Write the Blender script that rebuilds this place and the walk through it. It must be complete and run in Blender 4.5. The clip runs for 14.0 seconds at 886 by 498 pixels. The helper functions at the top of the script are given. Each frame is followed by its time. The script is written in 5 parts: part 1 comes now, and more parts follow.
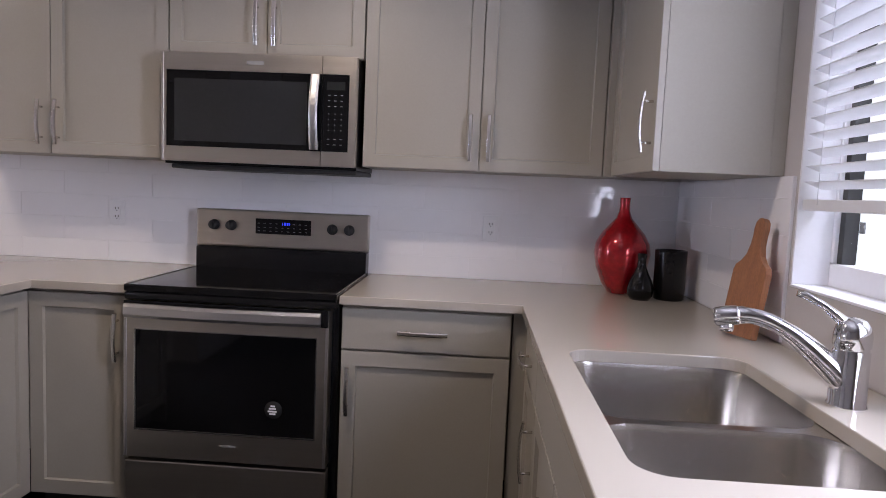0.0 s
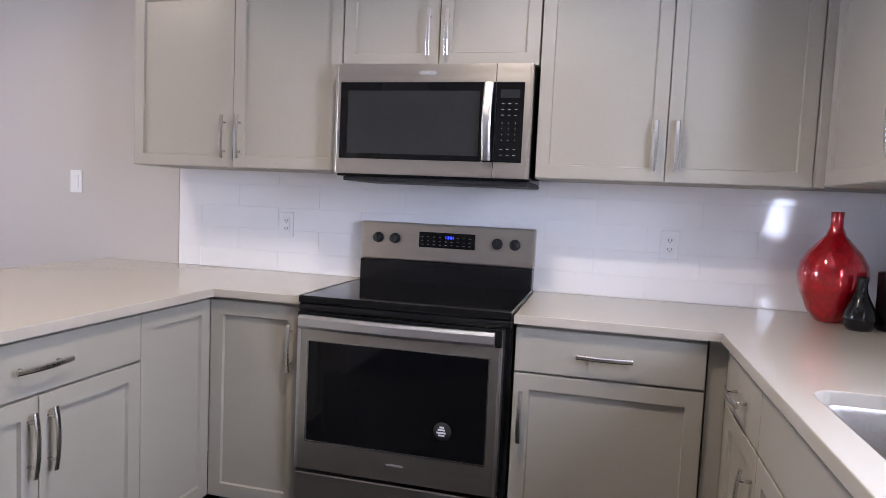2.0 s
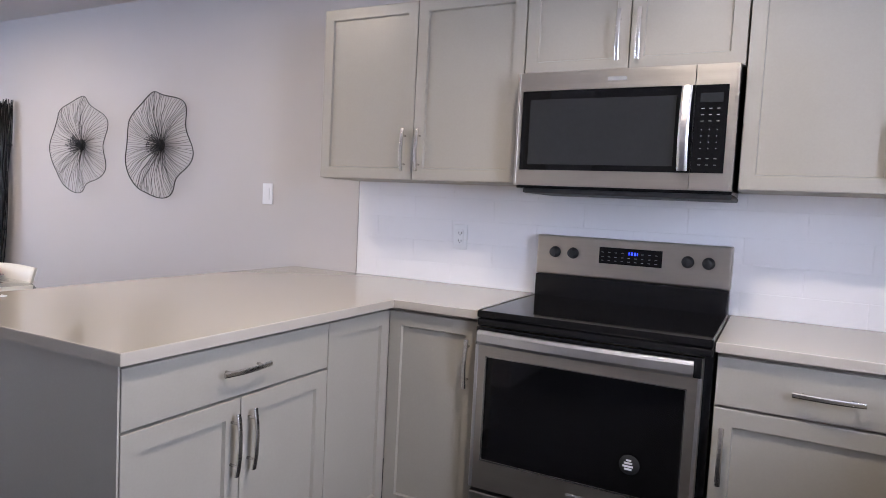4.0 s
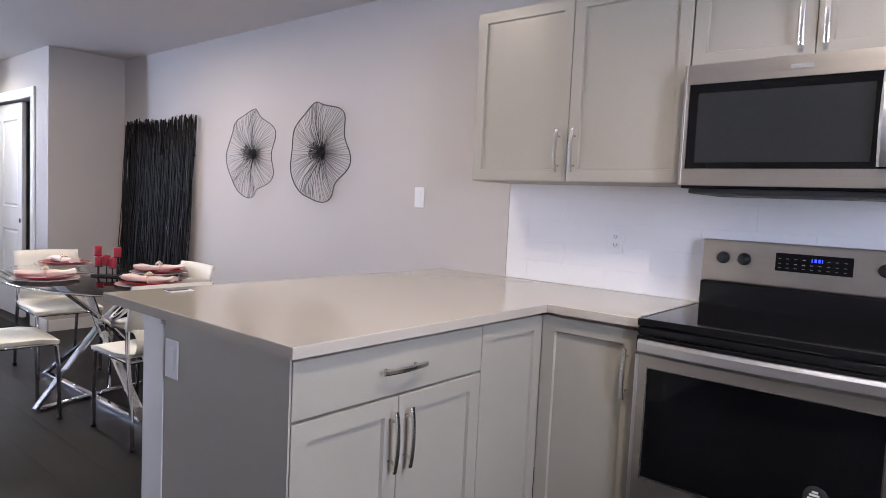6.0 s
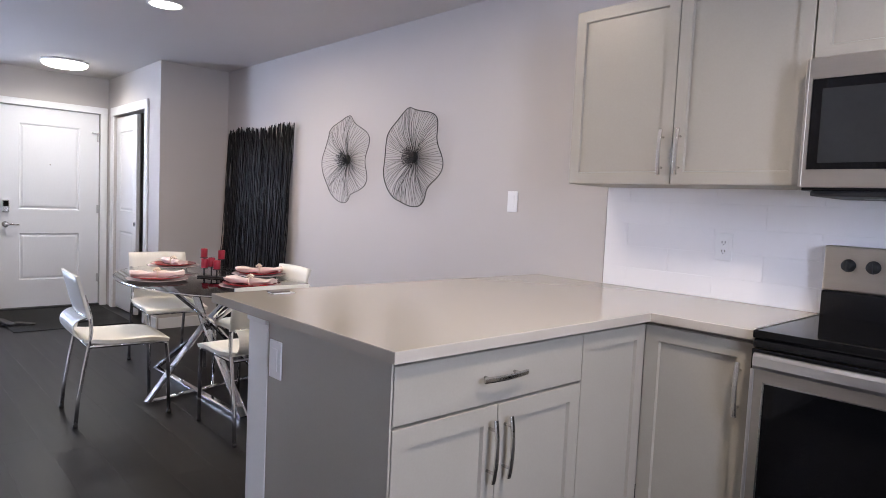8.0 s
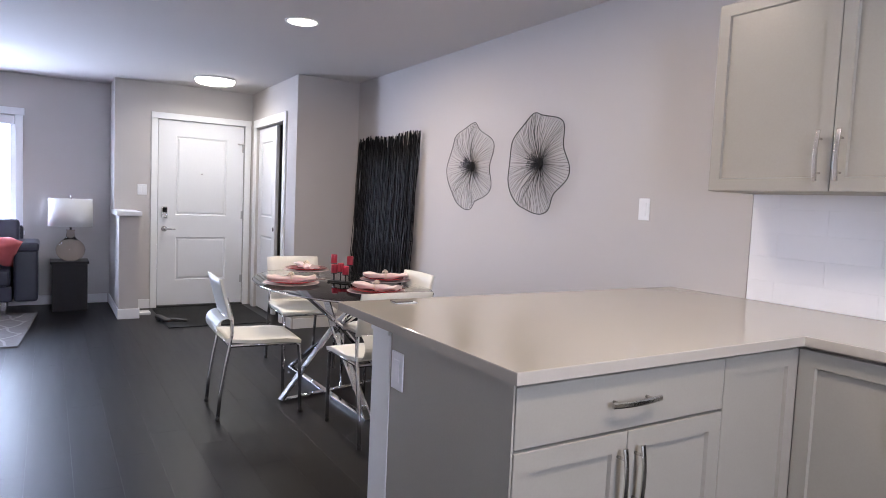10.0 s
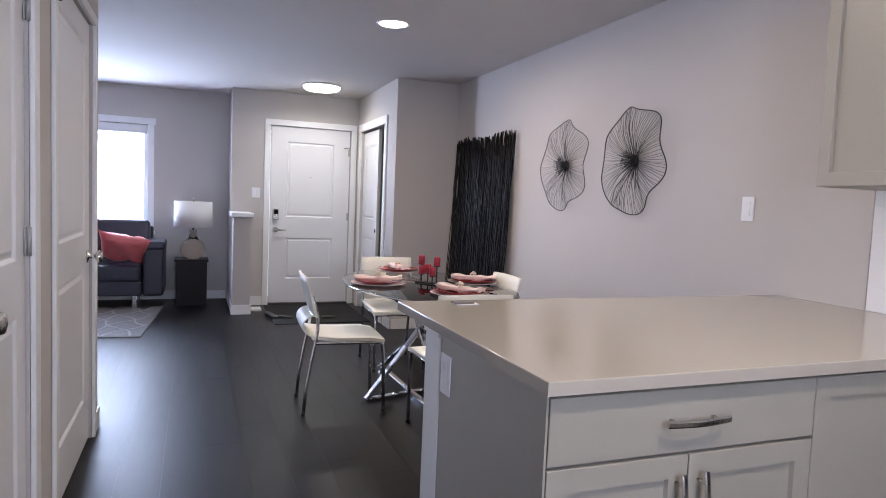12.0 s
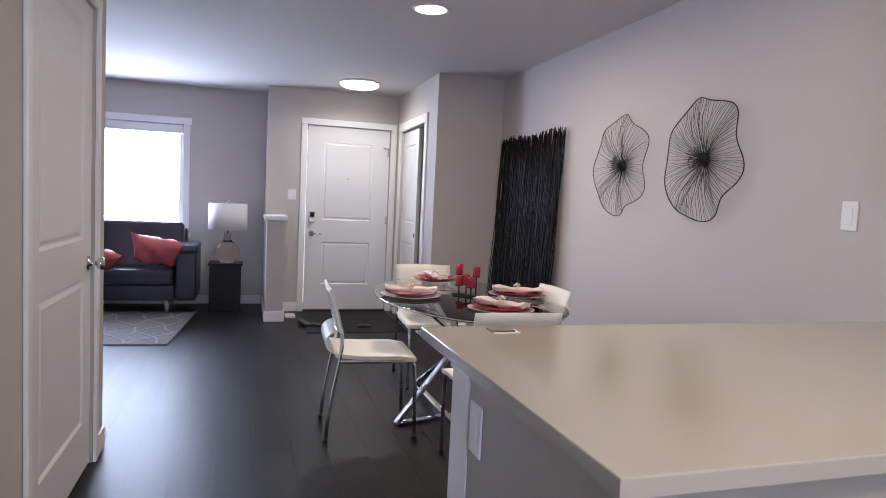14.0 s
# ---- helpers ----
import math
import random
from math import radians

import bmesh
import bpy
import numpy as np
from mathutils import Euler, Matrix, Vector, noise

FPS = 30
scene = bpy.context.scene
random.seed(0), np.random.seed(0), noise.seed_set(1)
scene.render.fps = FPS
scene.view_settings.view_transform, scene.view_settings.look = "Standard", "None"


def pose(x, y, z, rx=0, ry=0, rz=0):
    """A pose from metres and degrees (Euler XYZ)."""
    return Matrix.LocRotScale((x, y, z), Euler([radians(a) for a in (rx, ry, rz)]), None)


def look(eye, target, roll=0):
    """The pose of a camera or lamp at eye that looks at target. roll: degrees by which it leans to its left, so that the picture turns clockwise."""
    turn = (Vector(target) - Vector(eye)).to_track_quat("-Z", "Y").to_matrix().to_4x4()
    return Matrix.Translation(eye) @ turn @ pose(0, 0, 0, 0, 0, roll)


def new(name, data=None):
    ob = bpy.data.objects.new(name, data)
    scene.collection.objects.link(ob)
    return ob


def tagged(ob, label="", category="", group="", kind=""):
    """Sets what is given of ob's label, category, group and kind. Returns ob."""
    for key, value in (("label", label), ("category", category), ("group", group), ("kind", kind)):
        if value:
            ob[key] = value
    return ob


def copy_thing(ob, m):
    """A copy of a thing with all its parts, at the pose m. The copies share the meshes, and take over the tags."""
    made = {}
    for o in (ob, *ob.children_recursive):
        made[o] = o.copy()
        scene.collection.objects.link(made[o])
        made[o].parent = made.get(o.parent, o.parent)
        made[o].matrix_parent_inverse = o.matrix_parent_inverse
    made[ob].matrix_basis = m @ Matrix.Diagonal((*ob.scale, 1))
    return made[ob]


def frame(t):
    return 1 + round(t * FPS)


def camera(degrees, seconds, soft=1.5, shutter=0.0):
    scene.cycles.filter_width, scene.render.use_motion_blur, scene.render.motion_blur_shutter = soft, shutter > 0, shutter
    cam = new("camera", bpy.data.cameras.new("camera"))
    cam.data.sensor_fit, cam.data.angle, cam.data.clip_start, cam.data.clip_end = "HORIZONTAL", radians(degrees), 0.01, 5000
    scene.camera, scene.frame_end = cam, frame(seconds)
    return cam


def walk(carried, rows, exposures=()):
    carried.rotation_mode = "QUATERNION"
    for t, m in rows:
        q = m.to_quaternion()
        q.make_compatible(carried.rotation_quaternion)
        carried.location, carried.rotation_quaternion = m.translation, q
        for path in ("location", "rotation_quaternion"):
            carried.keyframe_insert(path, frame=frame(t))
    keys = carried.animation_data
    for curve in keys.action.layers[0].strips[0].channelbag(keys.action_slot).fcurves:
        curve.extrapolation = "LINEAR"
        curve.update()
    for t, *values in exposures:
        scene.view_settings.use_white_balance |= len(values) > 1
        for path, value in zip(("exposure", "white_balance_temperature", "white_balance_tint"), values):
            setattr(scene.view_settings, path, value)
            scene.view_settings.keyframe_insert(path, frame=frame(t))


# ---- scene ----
cam = camera(69.0, 14.0, 0.9)
PATH = [
    (0, (0.857, -2.838, 1.293), (0.749, -0.849, 1.116), 2.5),
    (0.5, (0.808, -2.801, 1.288), (0.636, -0.815, 1.123), 2.5),
    (1, (0.761, -2.773, 1.288), (0.477, -0.8, 1.127), 2.5),
    (1.5, (0.705, -2.752, 1.283), (0.316, -0.796, 1.128), 2.5),
    (2, (0.658, -2.729, 1.276), (0.172, -0.794, 1.128), 2.6),
    (2.5, (0.61, -2.714, 1.275), (0.034, -0.804, 1.13), 2.7),
    (3, (0.577, -2.7, 1.277), (-0.122, -0.831, 1.141), 2.8),
    (3.5, (0.544, -2.695, 1.279), (-0.251, -0.864, 1.145), 2.9),
    (4, (0.524, -2.681, 1.274), (-0.396, -0.91, 1.141), 2.9),
    (6.5, (0.45, -2.675, 1.257), (-0.885, -1.193, 1.117), 2.7),
    (7, (0.439, -2.68, 1.252), (-0.945, -1.242, 1.113), 2.7),
    (9.5, (0.36, -2.668, 1.275), (-1.267, -1.513, 1.136), 2.5),
    (10, (0.357, -2.642, 1.279), (-1.342, -1.597, 1.137), 2.5),
    (10.5, (0.374, -2.608, 1.277), (-1.398, -1.692, 1.133), 2.5),
    (11, (0.377, -2.555, 1.272), (-1.429, -1.706, 1.127), 2.5),
    (11.5, (0.377, -2.492, 1.266), (-1.457, -1.707, 1.121), 2.5),
    (12, (0.36, -2.426, 1.264), (-1.5, -1.706, 1.119), 2.4),
    (12.5, (0.327, -2.39, 1.271), (-1.57, -1.774, 1.123), 2.5),
    (13, (0.245, -2.347, 1.265), (-1.674, -1.802, 1.115), 2.5),
    (13.5, (0.111, -2.289, 1.278), (-1.809, -1.747, 1.131), 2.6),
    (14, (-0.014, -2.247, 1.268), (-1.921, -1.662, 1.126), 2.7),
]
EXPOSURES = [(0, -0.88, 6850, 15), (0.5, -0.75, 6800, 15), (1.0, -0.20, 6550, 11), (1.5, -0.12, 6480, 10.5), (3, -0.15, 6350, 10), (6.5, -0.11, 6450, 10),
             (10, -0.12, 6480, 10), (11.5, -0.18, 6430, 10), (12.1, -0.38, 6480, 10.5), (13, -0.41, 6530, 10.5), (14, -0.43, 6640, 11)]
walk(cam, [(t, look(eye, target, roll)) for t, eye, target, roll in PATH], EXPOSURES)

# ---- light ----
world = bpy.data.worlds.new("sky")
scene.world = world
world.use_nodes = True
wn = world.node_tree.nodes
sky = wn.new("ShaderNodeTexSky")
sky.sky_type, sky.sun_disc = "NISHITA", False
sky.sun_elevation, sky.sun_rotation = radians(40), radians(120)
wn["Background"].inputs[1].default_value = 0.1
world.node_tree.links.new(sky.outputs[0], wn["Background"].inputs[0])


def area(name, eye, target, w, h, watts, color, disk=False):
    lamp = bpy.data.lights.new(name, "AREA")
    lamp.shape, lamp.size, lamp.energy, lamp.color = ("DISK" if disk else "RECTANGLE"), w, watts, color
    if not disk:
        lamp.size_y = h
    ob = new(name, lamp)
    ob.matrix_basis = look(eye, target)
    return ob


DAY, WARM = (0.69, 0.76, 1.0), (1.0, 0.82, 0.66)
area("sky_over_kitchen_window", (2.75, -1.75, 3.15), (1.2, -1.75, 1.2), 1.5, 1.2, 170, DAY)
# Lamp for daylight in the window's unseen half, left unblinded to brighten the kitchen.
area("daylight_in_unseen_window_half", (1.83, -2.04, 1.60), (0, -2.04, 1.95), 0.56, 0.95, 54, DAY)
area("living_window_daylight", (-7.95, -3.65, 1.42), (-3.5, -3.65, 0.8), 1.45, 1.2, 186, (0.585, 0.70, 1.0))
# The last entry, over the peninsula, is unseen, added to brighten the dining wall.
DOWNLIGHTS_AND_FILL = [(-3.86, -1.213, 29), (0.20, -1.36, 22), (-1.75, -1.2, 14)]
for dx, dy, watts in DOWNLIGHTS_AND_FILL:
    bulb = area("downlight_or_fill_lamp", (dx, dy, 2.412), (dx, dy + 1e-4, 0), 0.13, 0.13, watts, (1.0, 0.86, 0.74) if dx > 0 else WARM, True)
    bulb.data.spread = radians(148 if dx > 0 else 177)
hall = area("entry_lamp", (-6.52, -1.20, 2.362), (-6.52, -1.1999, 0), 0.36, 0.36, 13, (1.0, 0.96, 0.91), True)
hall.data.spread = radians(160)


# ---- materials ----
def material(name, color, rough=0.5, metal=0.0, vary=0.06, scale=3.0, fine=60.0, bump=0.0, stretch=(1, 1, 1), spread=0.0, coat=0.0, rvary=0.08, spec=0.5):
    """A painted or solid surface: colour varied at two scales, uneven gloss, fine relief."""
    m = bpy.data.materials.new(name)
    m.use_nodes = True
    n, l = m.node_tree.nodes, m.node_tree.links
    p = n["Principled BSDF"]
    p.inputs["Metallic"].default_value = metal
    p.inputs["Coat Weight"].default_value = coat
    p.inputs["Specular IOR Level"].default_value = spec
    p.inputs["Coat Roughness"].default_value = 0.08
    tc, mp = n.new("ShaderNodeTexCoord"), n.new("ShaderNodeMapping")
    mp.inputs["Scale"].default_value = stretch
    l.new(tc.outputs["Object"], mp.inputs["Vector"])
    big, small = n.new("ShaderNodeTexNoise"), n.new("ShaderNodeTexNoise")
    big.inputs["Scale"].default_value, small.inputs["Scale"].default_value = scale, fine
    big.inputs["Detail"].default_value = 4
    for t in (big, small):
        l.new(mp.outputs[0], t.inputs["Vector"])
    add = n.new("ShaderNodeMath")
    add.operation = "ADD"
    l.new(big.outputs["Fac"], add.inputs[0])
    l.new(small.outputs["Fac"], add.inputs[1])
    last = add
    if spread:
        info, mul = n.new("ShaderNodeObjectInfo"), n.new("ShaderNodeMath")
        mul.operation = "MULTIPLY_ADD"
        mul.inputs[1].default_value = spread
        l.new(info.outputs["Random"], mul.inputs[0])
        l.new(add.outputs[0], mul.inputs[2])
        last = mul
    ramp = n.new("ShaderNodeMapRange")
    ramp.inputs[1].default_value, ramp.inputs[2].default_value = 0.6, 1.4 + spread
    ramp.inputs[3].default_value, ramp.inputs[4].default_value = 1 - vary, 1 + vary
    l.new(last.outputs[0], ramp.inputs[0])
    mix = n.new("ShaderNodeVectorMath")
    mix.operation = "SCALE"
    mix.inputs[0].default_value = color
    l.new(ramp.outputs[0], mix.inputs["Scale"])
    l.new(mix.outputs[0], p.inputs["Base Color"])
    rr = n.new("ShaderNodeMapRange")
    rr.inputs[1].default_value, rr.inputs[2].default_value = 0.3, 0.7
    rr.inputs[3].default_value, rr.inputs[4].default_value = max(0.02, rough * (1 - rvary)), min(1, rough * (1 + rvary))
    l.new(big.outputs["Fac"], rr.inputs[0])
    l.new(rr.outputs[0], p.inputs["Roughness"])
    if bump:
        b = n.new("ShaderNodeBump")
        b.inputs["Strength"].default_value, b.inputs["Distance"].default_value = bump, 0.002
        l.new(small.outputs["Fac"], b.inputs["Height"])
        l.new(b.outputs[0], p.inputs["Normal"])
    return m


def glow(name, color, strength):
    m = bpy.data.materials.new(name)
    m.use_nodes = True
    p = m.node_tree.nodes["Principled BSDF"]
    p.inputs["Base Color"].default_value = (*color, 1)
    p.inputs["Emission Color"].default_value = (*color, 1)
    p.inputs["Emission Strength"].default_value = strength
    return m


def clear(name, color=(1, 1, 1), rough=0.0, ior=1.45):
    m = bpy.data.materials.new(name)
    m.use_nodes = True
    p = m.node_tree.nodes["Principled BSDF"]
    p.inputs["Base Color"].default_value = (*color, 1)
    p.inputs["Roughness"].default_value, p.inputs["IOR"].default_value = rough, ior
    p.inputs["Transmission Weight"].default_value = 1
    return m


M_WALL = material("wall_paint", (0.50, 0.468, 0.450), 0.65, vary=0.025, scale=1.2, fine=220, bump=0.12)
M_CEIL = material("ceiling_paint", (0.57, 0.54, 0.525), 0.9, vary=0.04, scale=1.5, fine=130, bump=0.5)
M_TRIM = material("white_trim_paint", (0.78, 0.78, 0.78), 0.32, vary=0.02, scale=2, fine=120, bump=0.04)
M_DOOR = material("white_door_paint", (0.72, 0.72, 0.735), 0.3, vary=0.02, scale=2, fine=150, bump=0.06, stretch=(1, 1, 0.2))
M_CAB = material("greige_cabinet_paint", (0.341, 0.317, 0.274), 0.36, vary=0.03, scale=2.5, fine=140, bump=0.05)
M_CABIN = material("cabinet_carcass", (0.341, 0.317, 0.274), 0.5, vary=0.03, scale=2.5, fine=140)
M_KICK = material("dark_toe_kick", (0.05, 0.05, 0.05), 0.6)
M_QUARTZ = material("beige_quartz", (0.43, 0.39, 0.338), 0.05, vary=0.022, scale=1.3, fine=520, rvary=0.1)
M_TILE = material("white_glazed_tile", (0.82, 0.81, 0.825), 0.05, vary=0.015, scale=5, fine=20, bump=0.05, spread=0.6, rvary=0.3)
M_GROUT = material("pale_grout", (0.80, 0.79, 0.80), 0.7, vary=0.06, scale=8, fine=300, bump=0.3)
M_STEEL = material("brushed_stainless", (0.59, 0.55, 0.495), 0.31, 1.0, vary=0.05, scale=3, fine=60, bump=0.05, stretch=(0.6, 12, 30))
M_SINK = material("satin_stainless_bowl", (0.52, 0.495, 0.47), 0.25, 1.0, vary=0.03, scale=2, fine=120, bump=0.0, stretch=(1, 4, 4))
M_HANDLE = material("satin_nickel", (0.70, 0.68, 0.66), 0.25, 1.0, vary=0.04, fine=200, stretch=(20, 20, 20))
M_CHROME = material("polished_chrome", (0.82, 0.82, 0.84), 0.06, 1.0, vary=0.02, rvary=0.3)
M_LEGCHROME = material("bright_chrome_legs", (0.88, 0.88, 0.91), 0.10, 1.0, vary=0.02, rvary=0.2)
M_BLACKGLASS = material("black_glass", (0.004, 0.004, 0.0045), 0.05, vary=0.1, rvary=0.4, spec=0.28)
M_BRIGHTSTEEL = material("bright_brushed_steel", (0.80, 0.79, 0.79), 0.30, 1.0, vary=0.05, scale=3, fine=80, stretch=(1, 12, 30))
M_OVENGLASS = material("smoked_glass", (0.019, 0.020, 0.021), 0.07, vary=0.1, rvary=0.3, spec=0.4)
M_BLACK = material("black_enamel", (0.006, 0.006, 0.007), 0.2, vary=0.1, fine=150, spec=0.35)
M_MATTEBLACK = material("matte_black_plastic", (0.014, 0.014, 0.015), 0.5, vary=0.15, fine=200, bump=0.1)
M_PLASTIC = material("white_plastic", (0.77, 0.77, 0.78), 0.35, vary=0.02)
M_SLOT = material("dark_slot", (0.03, 0.03, 0.03), 0.6)
M_MARK = material("pale_print", (0.26, 0.26, 0.26), 0.5)
M_BLUE = glow("blue_display", (0.03, 0.06, 1.0), 2.0)
M_RED = material("red_glass_glaze", (0.40, 0.005, 0.012), 0.10, vary=0.35, scale=14, fine=60, bump=0.25, coat=1.0, metal=0.45)
M_CERAMIC = material("black_ceramic", (0.008, 0.008, 0.009), 0.14, vary=0.15, scale=8, spec=0.32)
M_WOOD = material("cutting_board_wood", (0.27, 0.108, 0.047), 0.5, vary=0.28, scale=4, fine=30, bump=0.15, stretch=(16, 16, 1.2))
M_PLANK = material("dark_vinyl_plank", (0.0085, 0.0079, 0.0085), 0.38, vary=0.30, scale=2.2, fine=34, stretch=(0.6, 9, 9), spread=0.5, rvary=0.04, spec=0.2)
M_SUB = material("floor_joint", (0.012, 0.011, 0.011), 0.8)
M_LEATHER = material("white_leatherette", (0.72, 0.71, 0.66), 0.42, vary=0.04, scale=5, fine=320, bump=0.25)
M_TGLASS = clear("table_glass", (0.93, 0.98, 0.96), 0.0, 1.5)
M_WINGLASS = clear("window_glass", (1, 1, 1), 0.0, 1.05)
M_CANDLE = material("red_wax", (0.34, 0.015, 0.035), 0.38, vary=0.15, scale=12)
M_PLATERED = material("red_plate_glaze", (0.33, 0.026, 0.028), 0.16, vary=0.12, scale=10, coat=0.4)
M_CHARGER = material("blush_charger_glaze", (0.62, 0.50, 0.50), 0.2, vary=0.06, scale=8, coat=0.3)
M_NAPKIN = material("blush_linen", (0.74, 0.60, 0.57), 0.85, vary=0.08, scale=20, fine=500, bump=0.5)
M_ROSE = material("cream_rosette", (0.72, 0.62, 0.50), 0.7, vary=0.15, scale=60, fine=300, bump=0.5)
M_STICK = material("black_twig", (0.006, 0.0055, 0.006), 0.42, vary=0.5, scale=6, fine=90, bump=0.6, stretch=(12, 12, 1), spec=0.25)
M_WIRE = material("dark_bronze_wire", (0.028, 0.025, 0.022), 0.4, 0.7, vary=0.2)
M_SOFA = material("dark_navy_leather", (0.020, 0.021, 0.036), 0.30, vary=0.2, scale=5, fine=160, bump=0.35)
M_PILLOW = material("coral_satin", (0.54, 0.12, 0.12), 0.5, vary=0.12, scale=9, fine=300, bump=0.3)
M_SHADE = material("white_linen_shade", (0.74, 0.73, 0.71), 0.9, vary=0.03, fine=400, bump=0.4)
M_LAMPGLASS = clear("smoky_lamp_glass", (0.80, 0.71, 0.62), 0.03, 1.22)
M_DARKWOOD = material("espresso_wood", (0.010, 0.008, 0.009), 0.45, vary=0.3, scale=3, fine=40, bump=0.15, stretch=(1, 10, 10), spec=0.25)
M_MAT = material("black_rubber_mat", (0.008, 0.008, 0.008), 0.9, vary=0.3, fine=260, bump=0.8)
M_SHOE = material("grey_shoe_fabric", (0.085, 0.083, 0.08), 0.8, vary=0.3, fine=180, bump=0.5)
M_HINGE = material("brushed_nickel_hinge", (0.42, 0.42, 0.42), 0.4, 0.35, vary=0.05)
M_CASE = material("grey_brown_leatherette", (0.13, 0.11, 0.10), 0.5, vary=0.2, fine=200, bump=0.3)
M_BLIND = material("white_blind_slat", (0.80, 0.80, 0.82), 0.4, vary=0.02)
M_VINYL = material("white_window_vinyl", (0.80, 0.80, 0.82), 0.3, vary=0.02)
# Dark base colour stands for the shade inside closed-off spaces.
M_DARKVOID = material("dark_void_shade", (0.10, 0.10, 0.10), 0.8)
M_LIT = glow("lit_diffuser", (1.0, 0.95, 0.88), 14.0)
M_OUTSIDE = glow("bright_overcast_distance", (0.86, 0.92, 1.0), 2.1)

# rug: pale curving trellis lines on grey pile
M_RUG = material("grey_rug_pile", (0.165, 0.16, 0.165), 0.95, vary=0.22, scale=16, fine=420, bump=0.9)
M_RUGLINE = material("pale_rug_pile", (0.27, 0.265, 0.265), 0.95, vary=0.15, scale=16, fine=420, bump=0.9)


# ---- mesh helpers ----
def absorb(bm, other):
    me = bpy.data.meshes.new("tmp")
    other.to_mesh(me)
    other.free()
    bm.from_mesh(me)
    bpy.data.meshes.remove(me)


def box(bm, lo, hi, bevel=0.0, m=None, seg=2):
    b = bmesh.new()
    bmesh.ops.create_cube(b, size=1)
    for v in b.verts:
        v.co = Vector([lo[i] + (v.co[i] + 0.5) * (hi[i] - lo[i]) for i in range(3)])
    if bevel:
        bmesh.ops.bevel(b, geom=list(b.edges), offset=bevel, segments=seg, profile=0.6, affect="EDGES")
    if m is not None:
        bmesh.ops.transform(b, matrix=m, verts=b.verts)
    absorb(bm, b)
    return bm


def cube(lo, hi, bevel=0.0, m=None, seg=2):
    return box(bmesh.new(), lo, hi, bevel, m, seg)


def tube(bm, pts, r, sides=8, closed=False, flat=None, cap=True, up=None):
    """A round (or flat: width, height) bar along points; r may be a list."""
    pts = [Vector(p) for p in pts]
    n = len(pts)
    rs = r if isinstance(r, (list, tuple)) else [r] * n
    rings, up = [], Vector(up) if up else None
    for i, p in enumerate(pts):
        a = pts[(i - 1) % n] if closed or i else p
        c = pts[(i + 1) % n] if closed or i < n - 1 else p
        d = (c - a).normalized()
        if up is None:
            up = d.orthogonal().normalized() if abs(d.z) > 0.95 else Vector((0, 0, 1))
        s = d.cross(up).normalized()
        up = s.cross(d).normalized()
        ring = []
        for k in range(sides):
            w = 2 * math.pi * (k + 0.5) / sides
            if flat:
                ring.append(bm.verts.new(p + s * flat[0] * math.copysign(min(1, abs(math.cos(w)) * 1.42), math.cos(w)) + up * flat[1] * math.copysign(min(1, abs(math.sin(w)) * 1.42), math.sin(w))))
            else:
                ring.append(bm.verts.new(p + (s * math.cos(w) + up * math.sin(w)) * rs[i]))
        rings.append(ring)
    for i in range(n if closed else n - 1):
        a, c = rings[i], rings[(i + 1) % n]
        for k in range(sides):
            f = bm.faces.new((a[k], a[(k + 1) % sides], c[(k + 1) % sides], c[k]))
            f.smooth = not flat
    if cap and not closed:
        bm.faces.new(rings[0][::-1])
        bm.faces.new(rings[-1])
    return bm


def lathe(profile, seg=32, center=(0, 0, 0), bm=None):
    """Turn (radius, height) pairs round the z axis."""
    bm = bm or bmesh.new()
    c = Vector(center)
    rings = []
    for r, z in profile:
        if r < 1e-5:
            rings.append([bm.verts.new(c + Vector((0, 0, z)))])
        else:
            rings.append([bm.verts.new(c + Vector((r * math.cos(2 * math.pi * k / seg), r * math.sin(2 * math.pi * k / seg), z))) for k in range(seg)])
    for a, b in zip(rings, rings[1:]):
        for k in range(seg):
            q = [a[k % len(a)], a[(k + 1) % len(a)], b[(k + 1) % len(b)], b[k % len(b)]]
            q = list(dict.fromkeys(q))
            if len(q) > 2:
                bm.faces.new(q).smooth = True
    return bm


def slab(loops, z0, z1, bevel=0.0):
    """A flat plate from an outline and holes, between two heights."""
    bm = bmesh.new()
    edges = []
    for loop in loops:
        vs = [bm.verts.new((x, y, z0)) for x, y in loop]
        edges += [bm.edges.new((vs[i], vs[(i + 1) % len(vs)])) for i in range(len(vs))]
    bmesh.ops.triangle_fill(bm, use_beauty=True, use_dissolve=False, edges=edges)
    faces = list(bm.faces)
    out = bmesh.ops.extrude_face_region(bm, geom=faces)
    bmesh.ops.translate(bm, vec=(0, 0, z1 - z0), verts=[v for v in out["geom"] if isinstance(v, bmesh.types.BMVert)])
    bmesh.ops.recalc_face_normals(bm, faces=bm.faces)
    if bevel:
        sharp = [e for e in bm.edges if len(e.link_faces) == 2 and e.calc_face_angle(0) > 0.6 and abs(e.verts[0].co.z - e.verts[1].co.z) < 1e-5 and e.verts[0].co.z > (z0 + z1) / 2]
        bmesh.ops.bevel(bm, geom=sharp, offset=bevel, segments=2, profile=0.5, affect="EDGES")
    return bm


def round_rect(x0, y0, x1, y1, r, n=6):
    pts = []
    for cx, cy, a in ((x1 - r, y1 - r, 0), (x0 + r, y1 - r, 90), (x0 + r, y0 + r, 180), (x1 - r, y0 + r, 270)):
        pts += [(cx + r * math.cos(radians(a + 90 * k / n)), cy + r * math.sin(radians(a + 90 * k / n))) for k in range(n + 1)]
    return pts


def root(ob):
    while ob.parent:
        ob = ob.parent
    return ob


